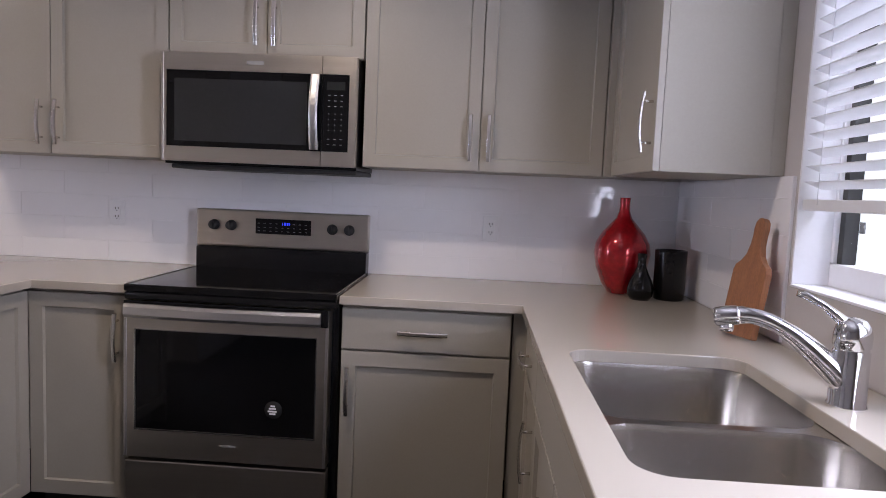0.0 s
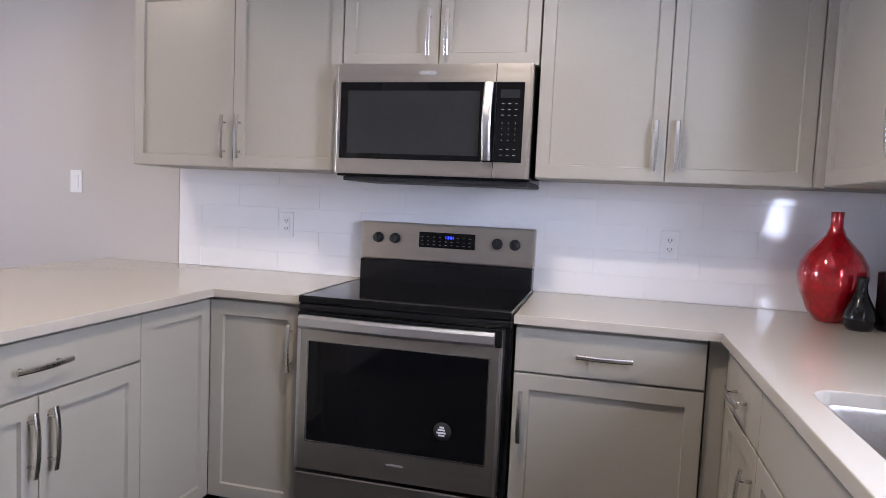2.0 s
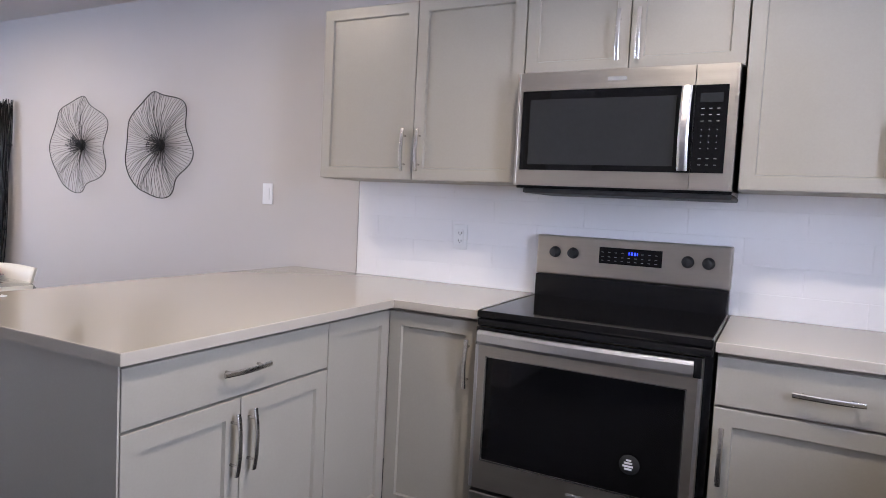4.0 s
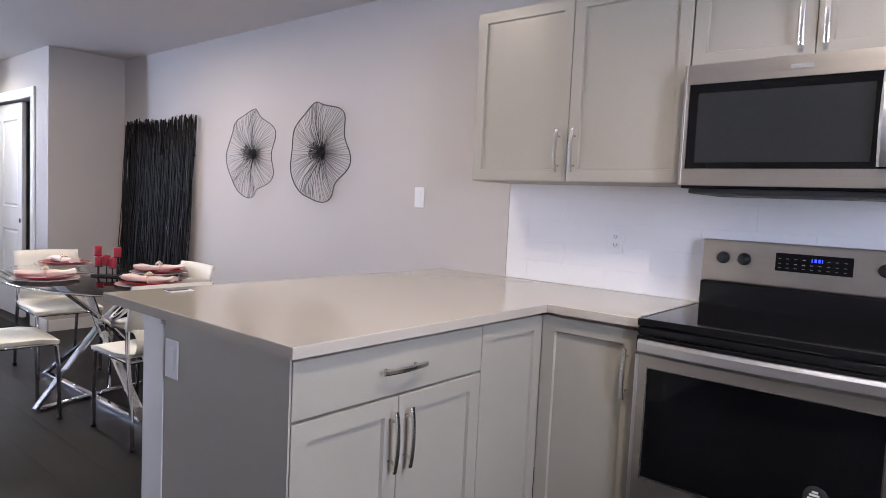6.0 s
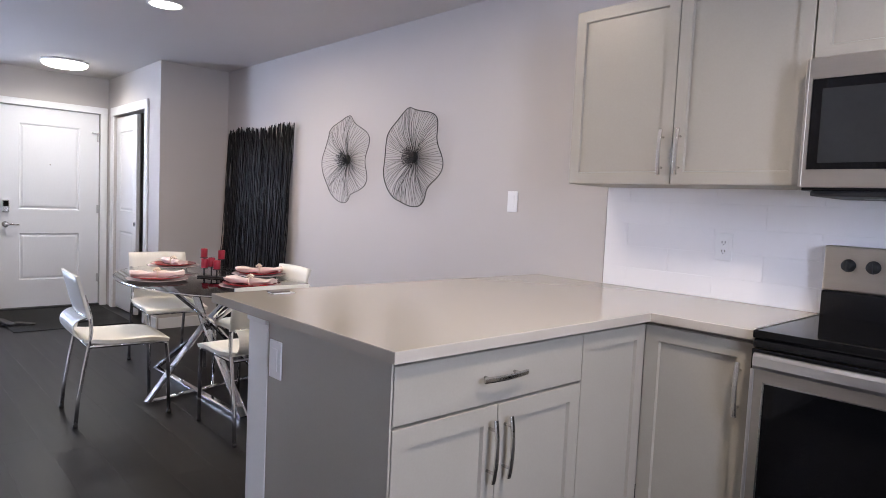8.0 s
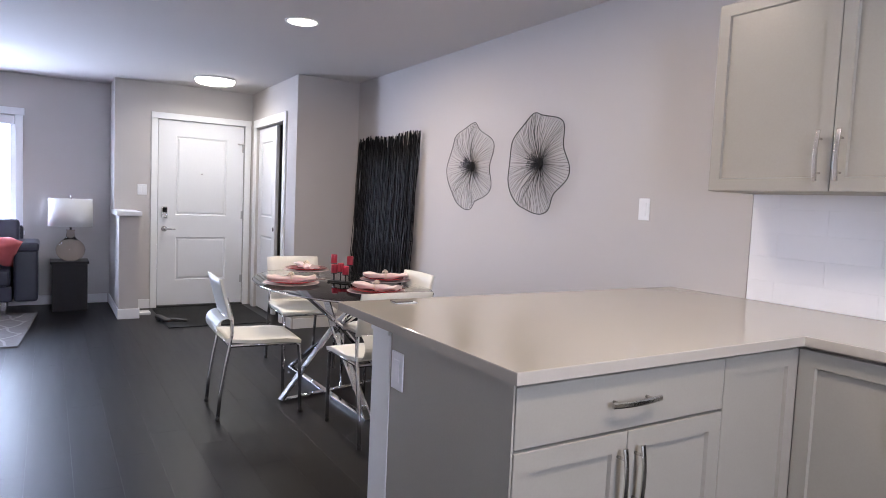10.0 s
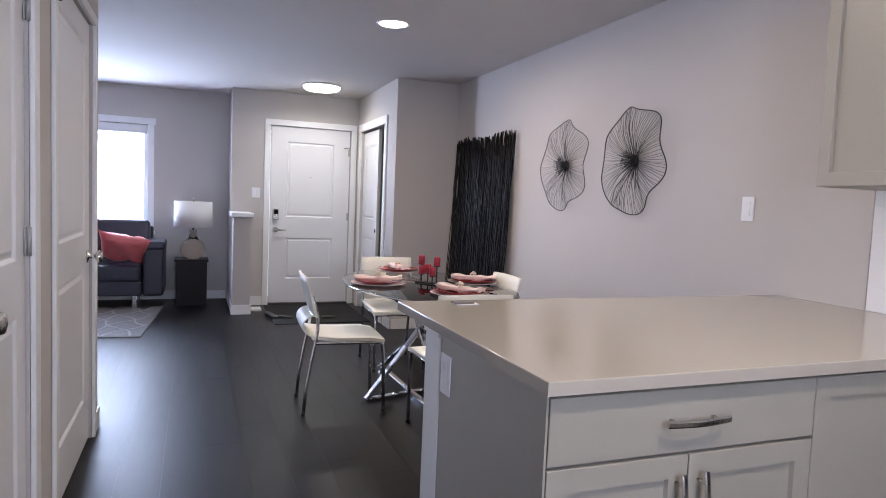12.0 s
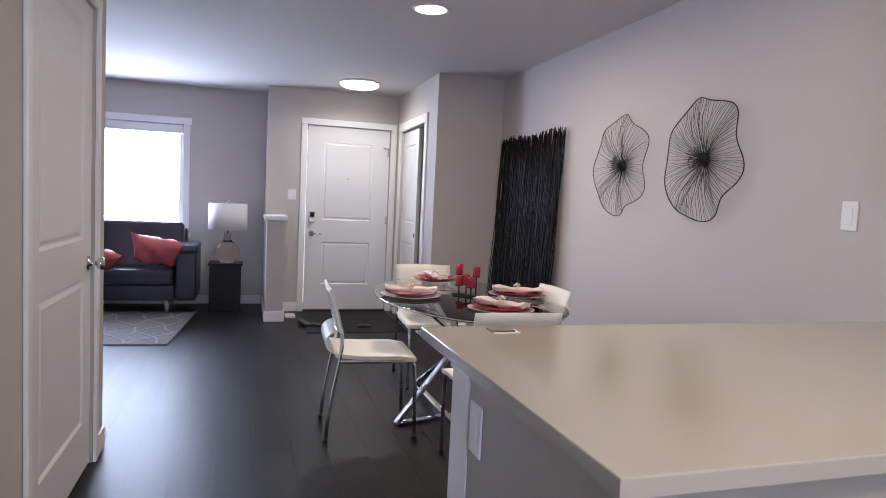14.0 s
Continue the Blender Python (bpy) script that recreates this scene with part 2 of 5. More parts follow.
def mesh(name, bm, mat_):
    me = bpy.data.meshes.new(name)
    bm.normal_update()
    bm.to_mesh(me)
    bm.free()
    me.materials.append(mat_)
    return me


def part(name, bm, mat_, parent, label=""):
    """One mesh object under a thing or part, built in world coordinates."""
    bm.transform(root(parent).matrix_basis.inverted())
    ob = new(name, mesh(name, bm, mat_))
    ob.parent = parent
    return tagged(ob, label) if label else ob


def thing(name, label, category, at=(0, 0, 0), group="", kind=""):
    ob = new(name)
    ob.matrix_basis = Matrix.Translation(at)
    ob.empty_display_size = 0.1
    return tagged(ob, label, category, group, kind)


def solid(name, bm, mat_, label, category, group="", kind=""):
    return tagged(new(name, mesh(name, bm, mat_)), label, category, group, kind)


def setting(name, bm, mat_, label, category):
    return solid(name, bm, mat_, label, category, kind="structure")


def grid_wall(lo, hi, axis, holes):
    """A wall block with rectangular openings through it. axis: 0 if it runs along x, 1 along y. holes: (a0, a1, z0, z1)."""
    bm = bmesh.new()
    cuts = sorted({lo[axis], hi[axis], *[h[0] for h in holes], *[h[1] for h in holes]})
    for a, b in zip(cuts, cuts[1:]):
        spans = [(lo[2], hi[2])]
        for h in holes:
            if h[0] <= a + 1e-6 and h[1] >= b - 1e-6:
                spans = [s for z0, z1 in spans for s in ((z0, min(z1, h[2])), (max(z0, h[3]), z1)) if s[1] - s[0] > 1e-6]
        for z0, z1 in spans:
            l, h_ = list(lo), list(hi)
            l[axis], h_[axis], l[2], h_[2] = a, b, z0, z1
            box(bm, l, h_)
    bmesh.ops.remove_doubles(bm, verts=bm.verts, dist=1e-5)
    inner = [f for f in bm.faces if sum(1 for g in bm.faces if g is not f and (g.calc_center_median() - f.calc_center_median()).length < 1e-5)]
    bmesh.ops.delete(bm, geom=inner, context="FACES")
    return bm


def loft(loops, cap_last=True, bm=None):
    bm = bm or bmesh.new()
    rings = [[bm.verts.new(p) for p in lp] for lp in loops]
    n = len(rings[0])
    for a, b in zip(rings, rings[1:]):
        for k in range(n):
            bm.faces.new((a[k], a[(k + 1) % n], b[(k + 1) % n], b[k])).smooth = True
    if cap_last:
        bm.faces.new(rings[-1])
    return bm


# ---- structure ----
CEIL, EAST, WEST, ENTRY, FRONT, SOUTH, BLOCK = 2.43, 1.715, -7.76, -7.23, -2.9, -6.0, -3.445
DIVIDE = -2.05
setting("wall_north", cube((WEST - 0.15, 0, 0), (EAST + 0.15, 0.12, CEIL)), M_WALL, "long warm grey painted wall behind range and dining table", "wall")
setting("wall_east", grid_wall((EAST, -4.32, 0), (EAST + 0.16, 0, CEIL), 1, [(-2.36, -1.037, 1.076, 2.12)]), M_WALL, "warm grey painted wall with kitchen window opening", "wall")
setting("wall_west", grid_wall((WEST - 0.15, SOUTH, 0), (WEST, DIVIDE - 0.0, CEIL), 1, [(-4.35, -2.93, 0.80, 2.0)]), M_WALL, "grey living room wall with a bright window", "wall")
setting("wall_entry", grid_wall((WEST - 0.15, DIVIDE, 0), (ENTRY, 0, CEIL), 1, [(-1.633, -0.708, 0, 2.055)]), M_WALL, "warm grey entry wall around the front door", "wall")
setting("wall_closet", grid_wall((ENTRY, -0.628, 0), (-5.650, -0.528, CEIL), 0, [(-7.02, -6.03, 0, 2.03)]), M_WALL, "warm grey wall of the entry closet", "wall")
setting("wall_closet_end", cube((-5.750, -0.528, 0), (-5.650, 0, CEIL)), M_WALL, "warm grey closet end wall facing the dining area", "wall")
setting("wall_pantry", grid_wall((BLOCK, FRONT - 0.12, 0), (-1.10, FRONT, CEIL), 0, [(-1.945, -1.36, 0, 2.045), (-3.238, -2.31, 0, 2.045)]), M_WALL, "painted wall with two white interior doors", "wall")
setting("wall_pantry_west", cube((BLOCK, SOUTH, 0), (BLOCK + 0.12, FRONT - 0.12, CEIL)), M_WALL, "painted wall closing the living room", "wall")
setting("wall_pantry_east", cube((-1.22, -4.2, 0), (-1.10, FRONT - 0.12, CEIL)), M_WALL, "painted wall closing the kitchen", "wall")
setting("wall_kitchen_south", cube((-1.22, -4.32, 0), (EAST, -4.2, CEIL)), M_WALL, "painted wall behind the kitchen", "wall")
setting("wall_living_south", cube((WEST, SOUTH - 0.12, 0), (BLOCK + 0.12, SOUTH, CEIL)), M_WALL, "painted wall at the end of the living room", "wall")
setting("wall_pantry_back", cube((BLOCK + 0.12, -4.32, 0), (-1.22, -4.2, CEIL)), M_DARKVOID, "plain wall behind the pantry doors", "wall")
setting("ceiling", cube((WEST - 0.15, SOUTH - 0.12, CEIL), (EAST + 0.16, 0.12, CEIL + 0.1)), M_CEIL, "pale grey lightly textured ceiling", "ceiling")
floor = setting("floor", cube((WEST - 0.15, SOUTH - 0.12, -0.1), (EAST + 0.16, 0.12, -0.006)), M_SUB, "dark grey brown vinyl plank floor", "floor")

# half wall beside the entry
hw = thing("half_wall", "low painted half wall with white cap beside the entry", "wall", (-6.9, -1.96, 0), kind="structure")
part("wall_body", cube((ENTRY, -2.05, 0), (-6.64, -1.875, 1.02)), M_WALL, hw)
part("cap", cube((ENTRY, -2.075, 1.02), (-6.60, -1.85, 1.065), 0.006), M_TRIM, hw, "white painted cap board")
part("baseboard", cube((ENTRY + 0.003, -2.062, 0), (-6.628, -1.863, 0.10), 0.004), M_TRIM, hw, "white baseboard")


def baseboard(a, b, normal):
    """A run of white baseboard from a to b along a wall that faces normal."""
    x0, x1, y0, y1 = min(a[0], b[0]), max(a[0], b[0]), min(a[1], b[1]), max(a[1], b[1])
    if normal[0] > 0: x1 += 0.013
    if normal[0] < 0: x0 -= 0.013
    if normal[1] > 0: y1 += 0.013
    if normal[1] < 0: y0 -= 0.013
    setting("baseboard", cube((x0, y0, 0), (x1, y1, 0.10), 0.004), M_TRIM, "white painted baseboard along the wall", "baseboard")


baseboard((-5.64, 0), (-1.523, 0), (0, -1))
baseboard((-5.650, -0.62), (-5.650, -0.015), (1, 0))
baseboard((-5.90, -0.628), (-5.654, -0.628), (0, -1))
baseboard((ENTRY, -1.87), (ENTRY, -1.70), (1, 0))
baseboard((WEST, -5.98), (WEST, -2.07), (1, 0))
baseboard((WEST + 0.02, DIVIDE), (ENTRY, DIVIDE), (0, -1))
baseboard((-2.262, FRONT), (-2.018, FRONT), (0, 1))
baseboard((-3.44, FRONT), (-3.29, FRONT), (0, 1))
baseboard((BLOCK, SOUTH), (BLOCK, FRONT), (-1, 0))


def panel_door(w, h, panels, t=0.035):
    """A moulded slab facing -y, hinge side at x = 0: panels (x0, x1, z0, z1) are sunk with a raised field."""
    bm = bmesh.new()
    xs = sorted({0.0, w, *[p[0] for p in panels], *[p[1] for p in panels]})
    zs = sorted({0.0, h, *[p[2] for p in panels], *[p[3] for p in panels]})
    grid = [[bm.verts.new((x, 0, z)) for x in xs] for z in zs]
    fields = []
    for k in range(len(zs) - 1):
        for i in range(len(xs) - 1):
            f = bm.faces.new((grid[k][i], grid[k][i + 1], grid[k + 1][i + 1], grid[k + 1][i]))
            if any(abs(xs[i] - p[0]) < 1e-6 and abs(zs[k] - p[2]) < 1e-6 for p in panels):
                fields.append(f)
    bm.normal_update()
    for thick, depth in ((0.004, -0.002), (0.012, -0.007), (0.010, 0.0), (0.022, 0.006)):
        bmesh.ops.inset_individual(bm, faces=fields, thickness=thick, depth=depth)
    rim_ = [grid[0][i] for i in range(len(xs))] + [grid[k][-1] for k in range(1, len(zs))] + [grid[-1][i] for i in range(len(xs) - 2, -1, -1)] + [grid[k][0] for k in range(len(zs) - 2, 0, -1)]
    back = [bm.verts.new((v.co.x, 0.011, v.co.z)) for v in rim_]
    n = len(rim_)
    for k in range(n):
        bm.faces.new((rim_[(k + 1) % n], rim_[k], back[k], back[(k + 1) % n]))
    box(bm, (0, 0.011, 0), (w, t, h))
    return bm


def casing(parent, m, w, h, cw=0.07, t=0.016, d=0.0):
    """Door casing round an opening w wide and h high, in the local xz plane, facing -y."""
    for nm, lo, hi in (("jamb_casing", (-cw, -t, 0), (0, d, h)), ("jamb_casing", (w, -t, 0), (w + cw, d, h)), ("head_casing", (-cw, -t - 0.002, h), (w + cw, d, h + cw))):
        b = cube(lo, hi, 0.004)
        b.transform(m)
        part(nm, b, M_TRIM, parent)


def place(bm, m):
    bm.transform(m)
    return bm


def hinge(parent, m, x, z):
    b = bmesh.new()
    tube(b, [(x, -0.012, z - 0.045), (x, -0.012, z + 0.045)], 0.007, 8)
    box(b, (x - 0.02, -0.006, z - 0.044), (x + 0.003, -0.003, z + 0.044))
    part("hinge", place(b, m), M_HINGE, parent, "satin nickel hinge")


def knob(parent, m, x, z, name="door_knob"):
    b = lathe([(0, 0), (0.032, 0), (0.032, 0.006), (0.012, 0.010), (0.011, 0.035), (0.024, 0.042), (0.029, 0.055), (0.024, 0.066), (0.010, 0.070), (0, 0.070)], 24)
    b.transform(pose(x, 0, z, 90))
    part(name, place(b, m), M_HANDLE, parent, "satin nickel round knob")


# two interior doors in the pantry wall: they face +y
MP1 = pose(-1.36, FRONT - 0.012, 0, 0, 0, 180)
d1 = thing("door_1", "closed white two-panel interior door with nickel knob", "door", (-1.67, FRONT, 0), kind="structure")
slab1 = part("door_slab", place(panel_door(0.575, 2.03, [(0.10, 0.475, 1.03, 1.93), (0.10, 0.475, 0.22, 0.86)]), MP1 @ pose(0.005, 0, 0.01)), M_DOOR, d1)
casing(d1, pose(-1.36, FRONT + 0.001, 0, 0, 0, 180), 0.585, 2.045)
knob(d1, MP1, 0.075, 0.93)
for z in (0.22, 1.09, 1.80):
    hinge(d1, MP1, 0.585, z)
MP2 = pose(-2.31, FRONT - 0.012, 0, 0, 0, 180)
d2 = thing("door_2", "closed white two-panel interior door beside the living room", "door", (-2.78, FRONT, 0), kind="structure")
part("door_slab", place(panel_door(0.918, 2.03, [(0.16, 0.78, 1.03, 1.93), (0.16, 0.78, 0.22, 0.86)]), MP2 @ pose(0.005, 0, 0.01)), M_DOOR, d2)
casing(d2, pose(-2.31, FRONT + 0.001, 0, 0, 0, 180), 0.928, 2.045, 0.045)
knob(d2, MP2, 0.86, 0.93)
for z in (0.22, 1.09, 1.80):
    hinge(d2, MP2, 0.0, z)
part("door_catch", place(cube((0.10, -0.012, 1.955), (0.17, 0, 1.968), 0.003), MP2), M_MATTEBLACK, d2, "small dark catch")

# front door, faces +x
MF = pose(ENTRY - 0.02, -1.633, 0, 0, 0, 90)
d3 = thing("door_3", "closed white two-panel front door with keypad lock", "door", (ENTRY, -1.16, 0), kind="structure")
part("door_slab", place(panel_door(0.905, 2.025, [(0.18, 0.72, 1.0, 1.86), (0.18, 0.72, 0.28, 0.755)], 0.044), MF @ pose(0.01, 0, 0.022)), M_DOOR, d3)
part("threshold", cube((ENTRY - 0.08, -1.63, -0.004), (ENTRY + 0.03, -0.712, 0.02), 0.004), M_MATTEBLACK, d3, "dark metal threshold")
casing(d3, pose(ENTRY - 0.001, -1.633, 0, 0, 0, 90), 0.925, 2.055, 0.065)
for z in (0.30, 1.04, 1.80):
    hinge(d3, MF, 0.915, z)
part("deadbolt", place(cube((0.045, -0.03, 0.985), (0.105, 0.0, 1.11), 0.008), MF), M_HANDLE, d3, "nickel keypad deadbolt")
part("keypad", place(cube((0.053, -0.034, 1.045), (0.097, -0.029, 1.10), 0.002), MF), M_BLACKGLASS, d3, "black keypad")
lev = lathe([(0, 0), (0.032, 0), (0.030, 0.010), (0.012, 0.013), (0.011, 0.05), (0, 0.052)], 20)
lev.transform(pose(0.075, 0, 0.867, 90))
tube(lev, [(0.075, -0.045, 0.867), (0.12, -0.05, 0.868), (0.185, -0.045, 0.864)], [0.010, 0.009, 0.007], 8)
part("lever_handle", place(lev, MF), M_HANDLE, d3, "satin nickel lever")
peep = lathe([(0, 0.004), (0.006, 0.004), (0.008, 0)], 12)
peep.transform(pose(0.462, 0, 1.483, 90))
part("peephole", place(peep, MF), M_HANDLE, d3)
arm = cube((0.845, -0.02, 1.842), (0.91, -0.004, 1.855), 0.002)
box(arm, (0.897, -0.02, 1.76), (0.91, -0.004, 1.842), 0.002)
part("swing_latch", place(arm, MF), M_HANDLE, d3, "nickel security latch")

# closet sliding door, faces -y, partly open
MC = pose(-7.02, -0.602, 0)
d4 = thing("door_4", "white panelled closet door left partly open", "door", (-6.5, -0.56, 0), kind="structure")
part("door_slab", place(panel_door(0.64, 2.0, [(0.11, 0.53, 1.03, 1.85), (0.11, 0.53, 0.28, 0.82)]), MC @ pose(0.003, 0, 0.012)), M_DOOR, d4)
casing(d4, pose(-7.02, -0.629, 0), 0.99, 2.03, 0.085, 0.016)
pull = lathe([(0, 0.003), (0.02, 0.003), (0.024, 0)], 16)
pull.transform(pose(0.59, 0, 0.92, 90))
part("finger_pull", place(pull, MC), M_MATTEBLACK, d4, "dark recessed finger pull")
# Back wall coloured dark in place of the closet's own shade.
setting("closet_back", cube((-7.2, -0.10, 0), (-5.76, -0.05, CEIL)), M_DARKVOID, "closet back wall coloured dark for the shade inside", "wall")

# ---- windows ----
win = thing("window_1", "white vinyl kitchen window in a deep sill recess", "window", (EAST + 0.1, -1.75, 1.085), kind="structure")
# The half south of the sash is unseen, added to let daylight in.
YW0, YW1, ZW0, ZW1 = -2.36, -1.037, 1.076, 2.12
fx0, fx1 = EAST + 0.095, EAST + 0.145
for nm, lo, hi in (("window_frame", (fx0, YW0, ZW0), (fx1, YW1, ZW0 + 0.07)), ("window_frame", (fx0, YW0, ZW1 - 0.05), (fx1, YW1, ZW1)),
                   ("window_frame", (fx0, YW0, ZW0 + 0.07), (fx1, YW0 + 0.05, ZW1 - 0.05)), ("window_frame", (fx0, YW1 - 0.02, ZW0 + 0.07), (fx1, YW1, ZW1 - 0.05)),
                   ("window_sash", (fx0 + 0.002, -1.75, ZW0 + 0.07), (fx1, -1.69, ZW1 - 0.05))):
    part(nm, cube(lo, hi, 0.006), M_VINYL, win)
part("seal", cube((fx0 + 0.01, YW1 - 0.044, ZW0 + 0.0705), (fx1 - 0.003, YW1 - 0.0205, ZW1 - 0.0505)), M_SLOT, win, "dark window seal strip")
tag = cube((fx0 + 0.022, YW1 - 0.108, 1.232), (fx0 + 0.026, YW1 - 0.088, 1.262))
part("sticker", tag, M_MARK, win, "small printed sticker")
pane = part("pane", cube((fx0 + 0.028, YW0 + 0.052, ZW0 + 0.072), (fx0 + 0.032, YW1 - 0.045, ZW1 - 0.052)), M_WINGLASS, win, "clear glass pane")
pane.visible_shadow = False
part("window_sill", cube((EAST - 0.004, YW0 + 0.002, ZW0 + 0.001), (fx0 - 0.001, YW1 - 0.002, ZW0 + 0.008), 0.002), M_VINYL, win)
part("side_return", cube((EAST - 0.002, YW1 - 0.008, ZW0 + 0.009), (fx0 - 0.001, YW1 - 0.001, ZW1 - 0.001)), M_VINYL, win)

blind = thing("window_blind", "white horizontal slat blind half lowered over kitchen window", "blind", (EAST + 0.03, -1.75, 1.30))
SLATX = EAST + 0.028
part("bottom_rail", cube((SLATX - 0.024, -1.70, 1.285), (SLATX + 0.024, YW1 - 0.015, 1.315), 0.004), M_BLIND, blind)
part("head_rail", cube((SLATX - 0.026, -1.705, 2.065), (SLATX + 0.026, YW1 - 0.012, 2.118), 0.003), M_BLIND, blind)
slat = cube((-0.024, -1.70, -0.0014), (0.024, YW1 - 0.015, 0.0014))
slat_me = mesh("slat", slat, M_BLIND)
for i in range(17):
    ob = new("slat", slat_me)
    ob.parent = blind
    ob.matrix_basis = blind.matrix_basis.inverted() @ pose(SLATX, 0, 1.352 + i * 0.0425, 0, 21, 0)
for y in (-1.13, -1.62):
    b = bmesh.new()
    tube(b, [(SLATX - 0.025, y, 1.3), (SLATX - 0.025, y, 2.09)], 0.0012, 5)
    tube(b, [(SLATX + 0.025, y, 1.3), (SLATX + 0.025, y, 2.09)], 0.0012, 5)
    part("ladder_cord", b, M_BLIND, blind)

win2 = thing("window_2", "white living room window blown bright by daylight", "window", (WEST, -3.64, 0.8), kind="structure")
for nm, lo, hi in (("window_casing", (WEST - 0.0, -2.932, 0.80), (WEST + 0.016, -2.865, 2.0)), ("window_casing", (WEST, -4.415, 0.80), (WEST + 0.016, -4.348, 2.0)),
                   ("window_casing", (WEST, -4.43, 2.0), (WEST + 0.018, -2.85, 2.075)), ("window_sill", (WEST - 0.10, -4.43, 0.755), (WEST + 0.04, -2.85, 0.798)),
                   ("window_frame", (WEST - 0.11, -4.35, 0.80), (WEST - 0.06, -4.30, 2.0)), ("window_frame", (WEST - 0.11, -2.98, 0.80), (WEST - 0.06, -2.93, 2.0)),
                   ("window_frame", (WEST - 0.11, -4.30, 1.95), (WEST - 0.06, -2.98, 2.0)), ("window_frame", (WEST - 0.11, -4.30, 0.80), (WEST - 0.06, -2.98, 0.85))):
    part(nm, cube(lo, hi, 0.004), M_VINYL, win2)
part("blind_cassette", cube((WEST - 0.055, -4.345, 1.90), (WEST - 0.004, -2.937, 1.998), 0.01), M_BLIND, win2, "raised white blind at the window head")
p2 = part("pane", cube((WEST - 0.085, -4.298, 0.852), (WEST - 0.081, -2.982, 1.948)), M_WINGLASS, win2, "clear glass pane")
p2.visible_shadow = False
setting("backdrop", cube((-9.6, -7.5, -1.0), (-9.5, 0.5, 4.5)), M_OUTSIDE, "bright hazy daylight outside", "backdrop")
setting("backdrop", cube((4.6, -8.5, -1.0), (4.7, 9.5, 6.5)), M_OUTSIDE, "bright hazy daylight outside", "backdrop")


# ---- kitchen cabinets ----
def front(w, h, stile, plain=False):
    """A cabinet door or drawer front, x 0..w, z 0..h, facing -y, back at y = 0."""
    bm = bmesh.new()
    bmesh.ops.create_cube(bm, size=1)
    for v in bm.verts:
        v.co = Vector(((v.co.x + 0.5) * w, (v.co.y - 0.5) * 0.019, (v.co.z + 0.5) * h))
    bm.normal_update()
    face = next(f for f in bm.faces if f.normal.y < -0.9)
    edges = list(face.edges)
    if not plain:
        bmesh.ops.inset_individual(bm, faces=[face], thickness=stile, depth=0)
        bmesh.ops.inset_individual(bm, faces=[face], thickness=0.005, depth=-0.0105)
    bmesh.ops.bevel(bm, geom=edges, offset=0.0022, segments=2, profile=0.5, affect="EDGES")
    return bm


def pull_bar(length=0.175):
    """An arched flat bar pull along x, standing off towards -y."""
    bm = bmesh.new()
    pts = []
    for i in range(13):
        u = -1 + 2 * i / 12
        pts.append((u * length / 2, -0.035 + 0.009 * u * u, 0))
    tube(bm, pts, 0, 8, flat=(0.004, 0.0075))
    for s in (-1, 1):
        tube(bm, [(s * length * 0.34, 0.0, 0), (s * length * 0.34, -0.032, 0)], 0.0042, 8)
    return bm


def cabinet(name, label, m, w, d, z0, z1, fronts, group, toe=0.0, side="cabinet"):
    """A cabinet unit whose front stands in the plane y = 0 of m and faces -y. fronts: (name, x0, x1, z0, z1, handle x, handle z, upright)."""
    base = m @ Vector((w / 2, d / 2, z0 - toe))
    t = thing(name, label, "cabinet", base, group)
    g = 0.0018
    part("body", place(cube((0, 0.0, z0), (w, d, z1), 0.0015), m), M_CABIN, t)
    if toe:
        part("toe_kick", place(cube((0.002, 0.06, z0 - toe + 0.001), (w - 0.002, d - 0.005, z0 - 0.001)), m), M_KICK, t, "dark recessed toe kick")
    for nm, x0, x1, fz0, fz1, hx, hz, up in fronts:
        plain = nm == "drawer"
        b = front(x1 - x0 - 2 * g, fz1 - fz0 - 2 * g, 0.074 if toe or d < 0.1 else 0.067, plain)
        fr = part(nm, place(b, m @ pose(x0 + g, -0.001, fz0 + g)), M_CAB, t)
        if hx is not None:
            b = pull_bar()
            b.transform(m @ pose(hx, -0.020, hz, 0, 90 if up else 0, 0))
            part("handle", b, M_HANDLE, fr, "arched satin nickel pull")
    return t


UP, BASE = "grey wall cabinets", "grey base cabinets"
MU = pose(0, -0.305, 0)


def upper(x0, x1, z0, split, label):
    n = []
    hz = z0 + 0.125
    n.append(("door", 0, split - x0, z0, 2.12, split - x0 - 0.038, hz, True))
    n.append(("door", split - x0, x1 - x0, z0, 2.12, split - x0 + 0.033, hz, True))
    return cabinet("wall_cabinet", label, MU @ pose(x0, 0, 0), x1 - x0, 0.303, z0, 2.12, n, UP)


upper(-1.352, -0.389, 1.376, -0.868, "greige shaker wall cabinet with two doors at the tile edge")
upper(-0.386, 0.386, 1.785, 0.004, "short greige shaker wall cabinet above the microwave")
upper(0.389, 1.318, 1.376, 0.845, "greige shaker wall cabinet with two doors beside the microwave")
MUE = pose(1.364, -0.352, 0, 0, 0, -90)
cabinet("wall_cabinet", "greige wall cabinet with one door beside the kitchen window", MUE, 0.594, 0.308, 1.378, 2.12,
        [("door", 0.0, 0.594, 1.378, 2.12, 0.555, 1.52, True)], UP)
solid("corner_filler", cube((1.3195, -0.349, 1.376), (1.36, -0.001, 2.12), 0.001), M_CABIN, "narrow greige filler strip in the cabinet corner", "filler")

solid("corner_filler", cube((1.6725, -0.944, 1.378), (EAST - 0.001, -0.352, 2.12), 0.001), M_CABIN, "narrow greige scribe strip between cabinet and window wall", "filler")

